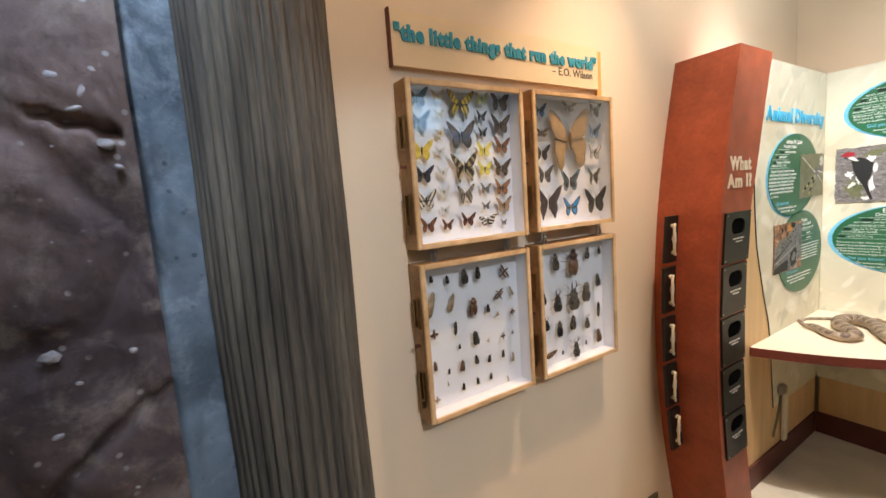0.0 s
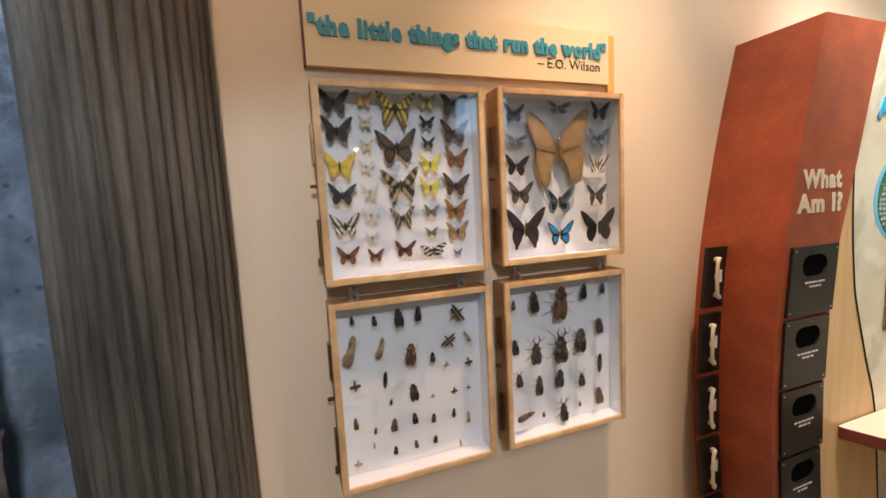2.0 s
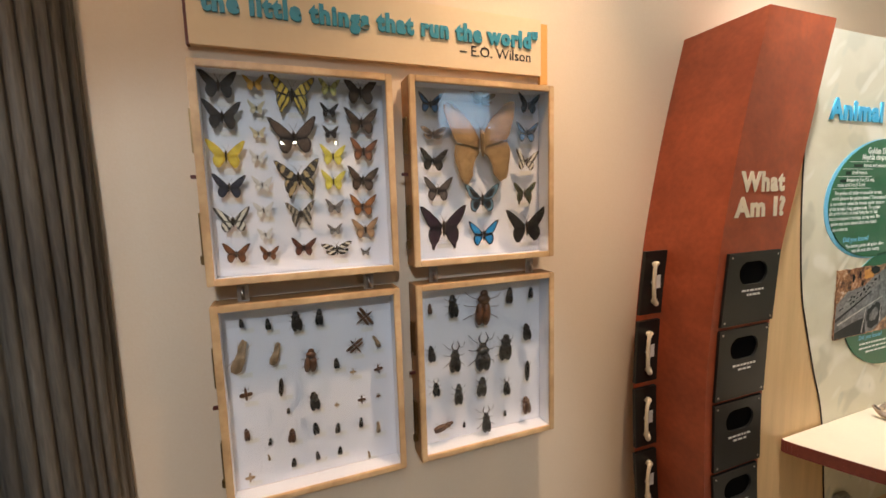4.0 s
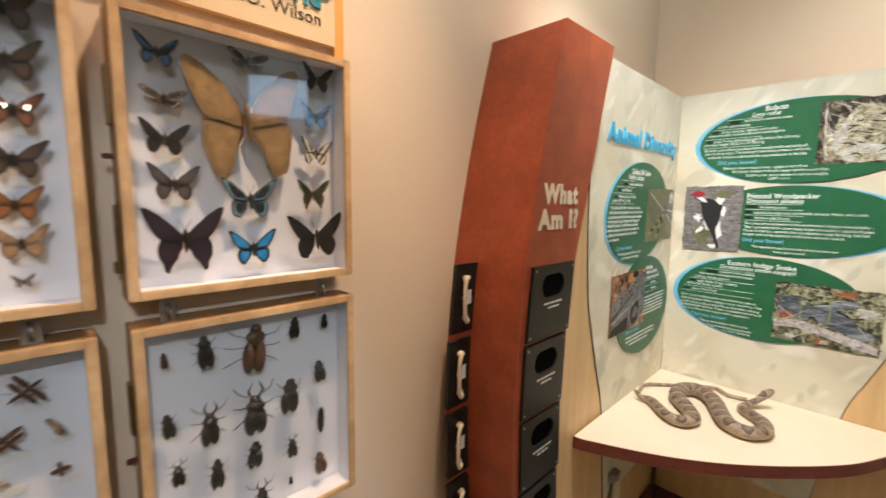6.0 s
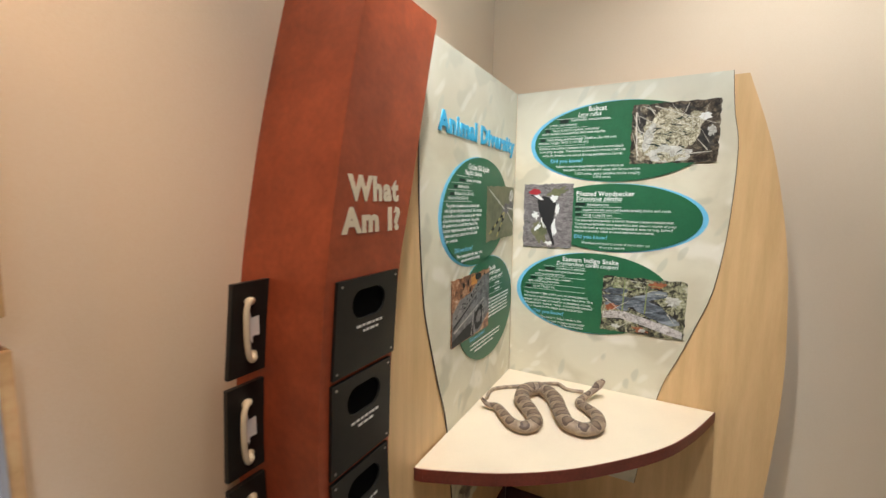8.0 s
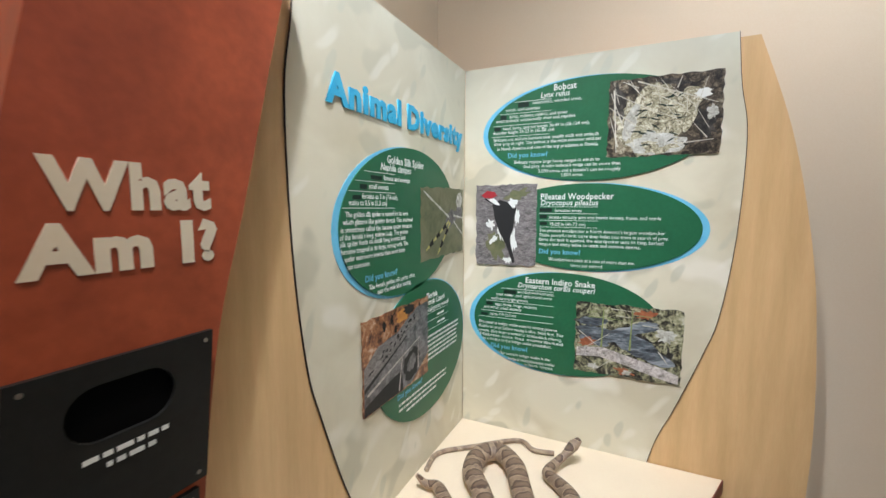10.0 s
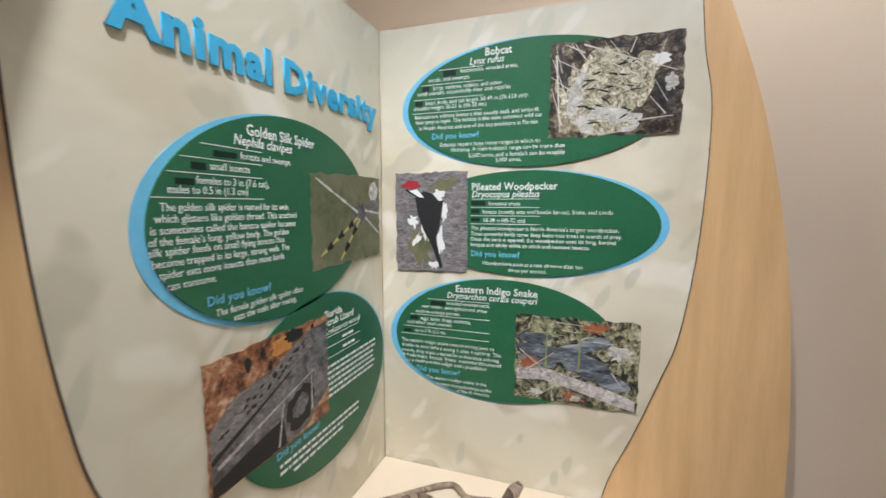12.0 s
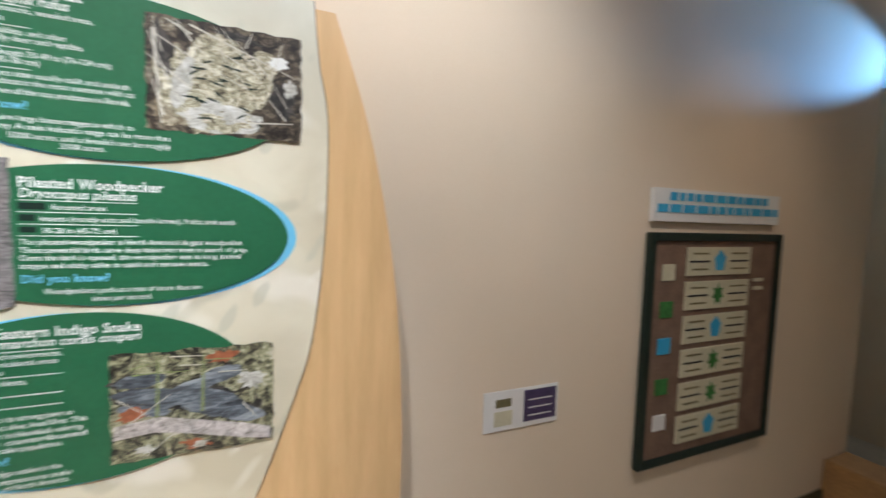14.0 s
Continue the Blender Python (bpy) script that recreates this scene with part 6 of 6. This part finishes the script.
def leaf_outline(k):
    """A lobed leaf or a ragged blue shape, about 8 cm high."""
    lobes, deep = (7, 0.45) if k in (1, 3, 4) else (5, 0.2)
    return [((0.040 - 0.040 * deep * (i % 2)) * math.sin(math.pi * i / lobes), (0.052 - 0.052 * deep * (i % 2)) * math.cos(math.pi * i / lobes)) for i in range(2 * lobes)]


for k in range(6):
    zc = 1.475 - 0.152 * k
    s = part("printed_strip", box_bm(WX - 0.027, WX - 0.0205, -1.98, -1.545, zc - 0.063, zc + 0.063, 0.001), M_CREAMSTRIP, fb, "cream strip with dark lines")
    part("line", box_bm(WX - 0.0285, WX - 0.0272, -1.96, -1.83, zc - 0.004, zc + 0.004), M_INK, s)
    part("line", box_bm(WX - 0.0285, WX - 0.0272, -1.69, -1.56, zc - 0.004, zc + 0.004), M_INK, s)
    for q in (-1, 1):
        part("line", box_bm(WX - 0.0285, WX - 0.0272, -1.95, -1.84, zc + q * 0.035 - 0.004, zc + q * 0.035 + 0.004), M_OLIVE, s)
        part("line", box_bm(WX - 0.0285, WX - 0.0272, -1.68, -1.58, zc + q * 0.035 - 0.004, zc + q * 0.035 + 0.004), M_OLIVE, s)
    part("leaf_mark", prism(leaf_outline(k), 0.0, 0.0015), (M_TEALSIDE, M_LEAFGREEN, M_TEALSIDE, M_LEAFGREEN, M_LEAFGREEN, M_TEALSIDE)[k], s, m=Matrix.Translation((WX - 0.0272, -1.76, zc)) @ ON_EAST)
for z, mt in ((1.43, M_CREAMSTRIP), (1.27, M_LEAFGREEN), (1.11, M_TEALSIDE), (0.93, M_LEAFGREEN), (0.77, M_CARD)):
    part("small_card", box_bm(WX - 0.026, WX - 0.0205, -1.475, -1.40, z - 0.035, z + 0.035, 0.001), mt, fb)
for z in (1.38, 1.34):
    part("small_card", box_bm(WX - 0.026, WX - 0.0205, -2.09, -2.02, z - 0.008, z + 0.008), M_CREAMSTRIP, fb)

hb = thing("low_side_cabinet", "low ochre wooden cabinet against the side wall", "cabinet")
part("body", box_bm(WX - 0.3, WX - 0.002, -3.09, -2.85, 0.0, 0.30, 0.006), M_OCHRE, hb)
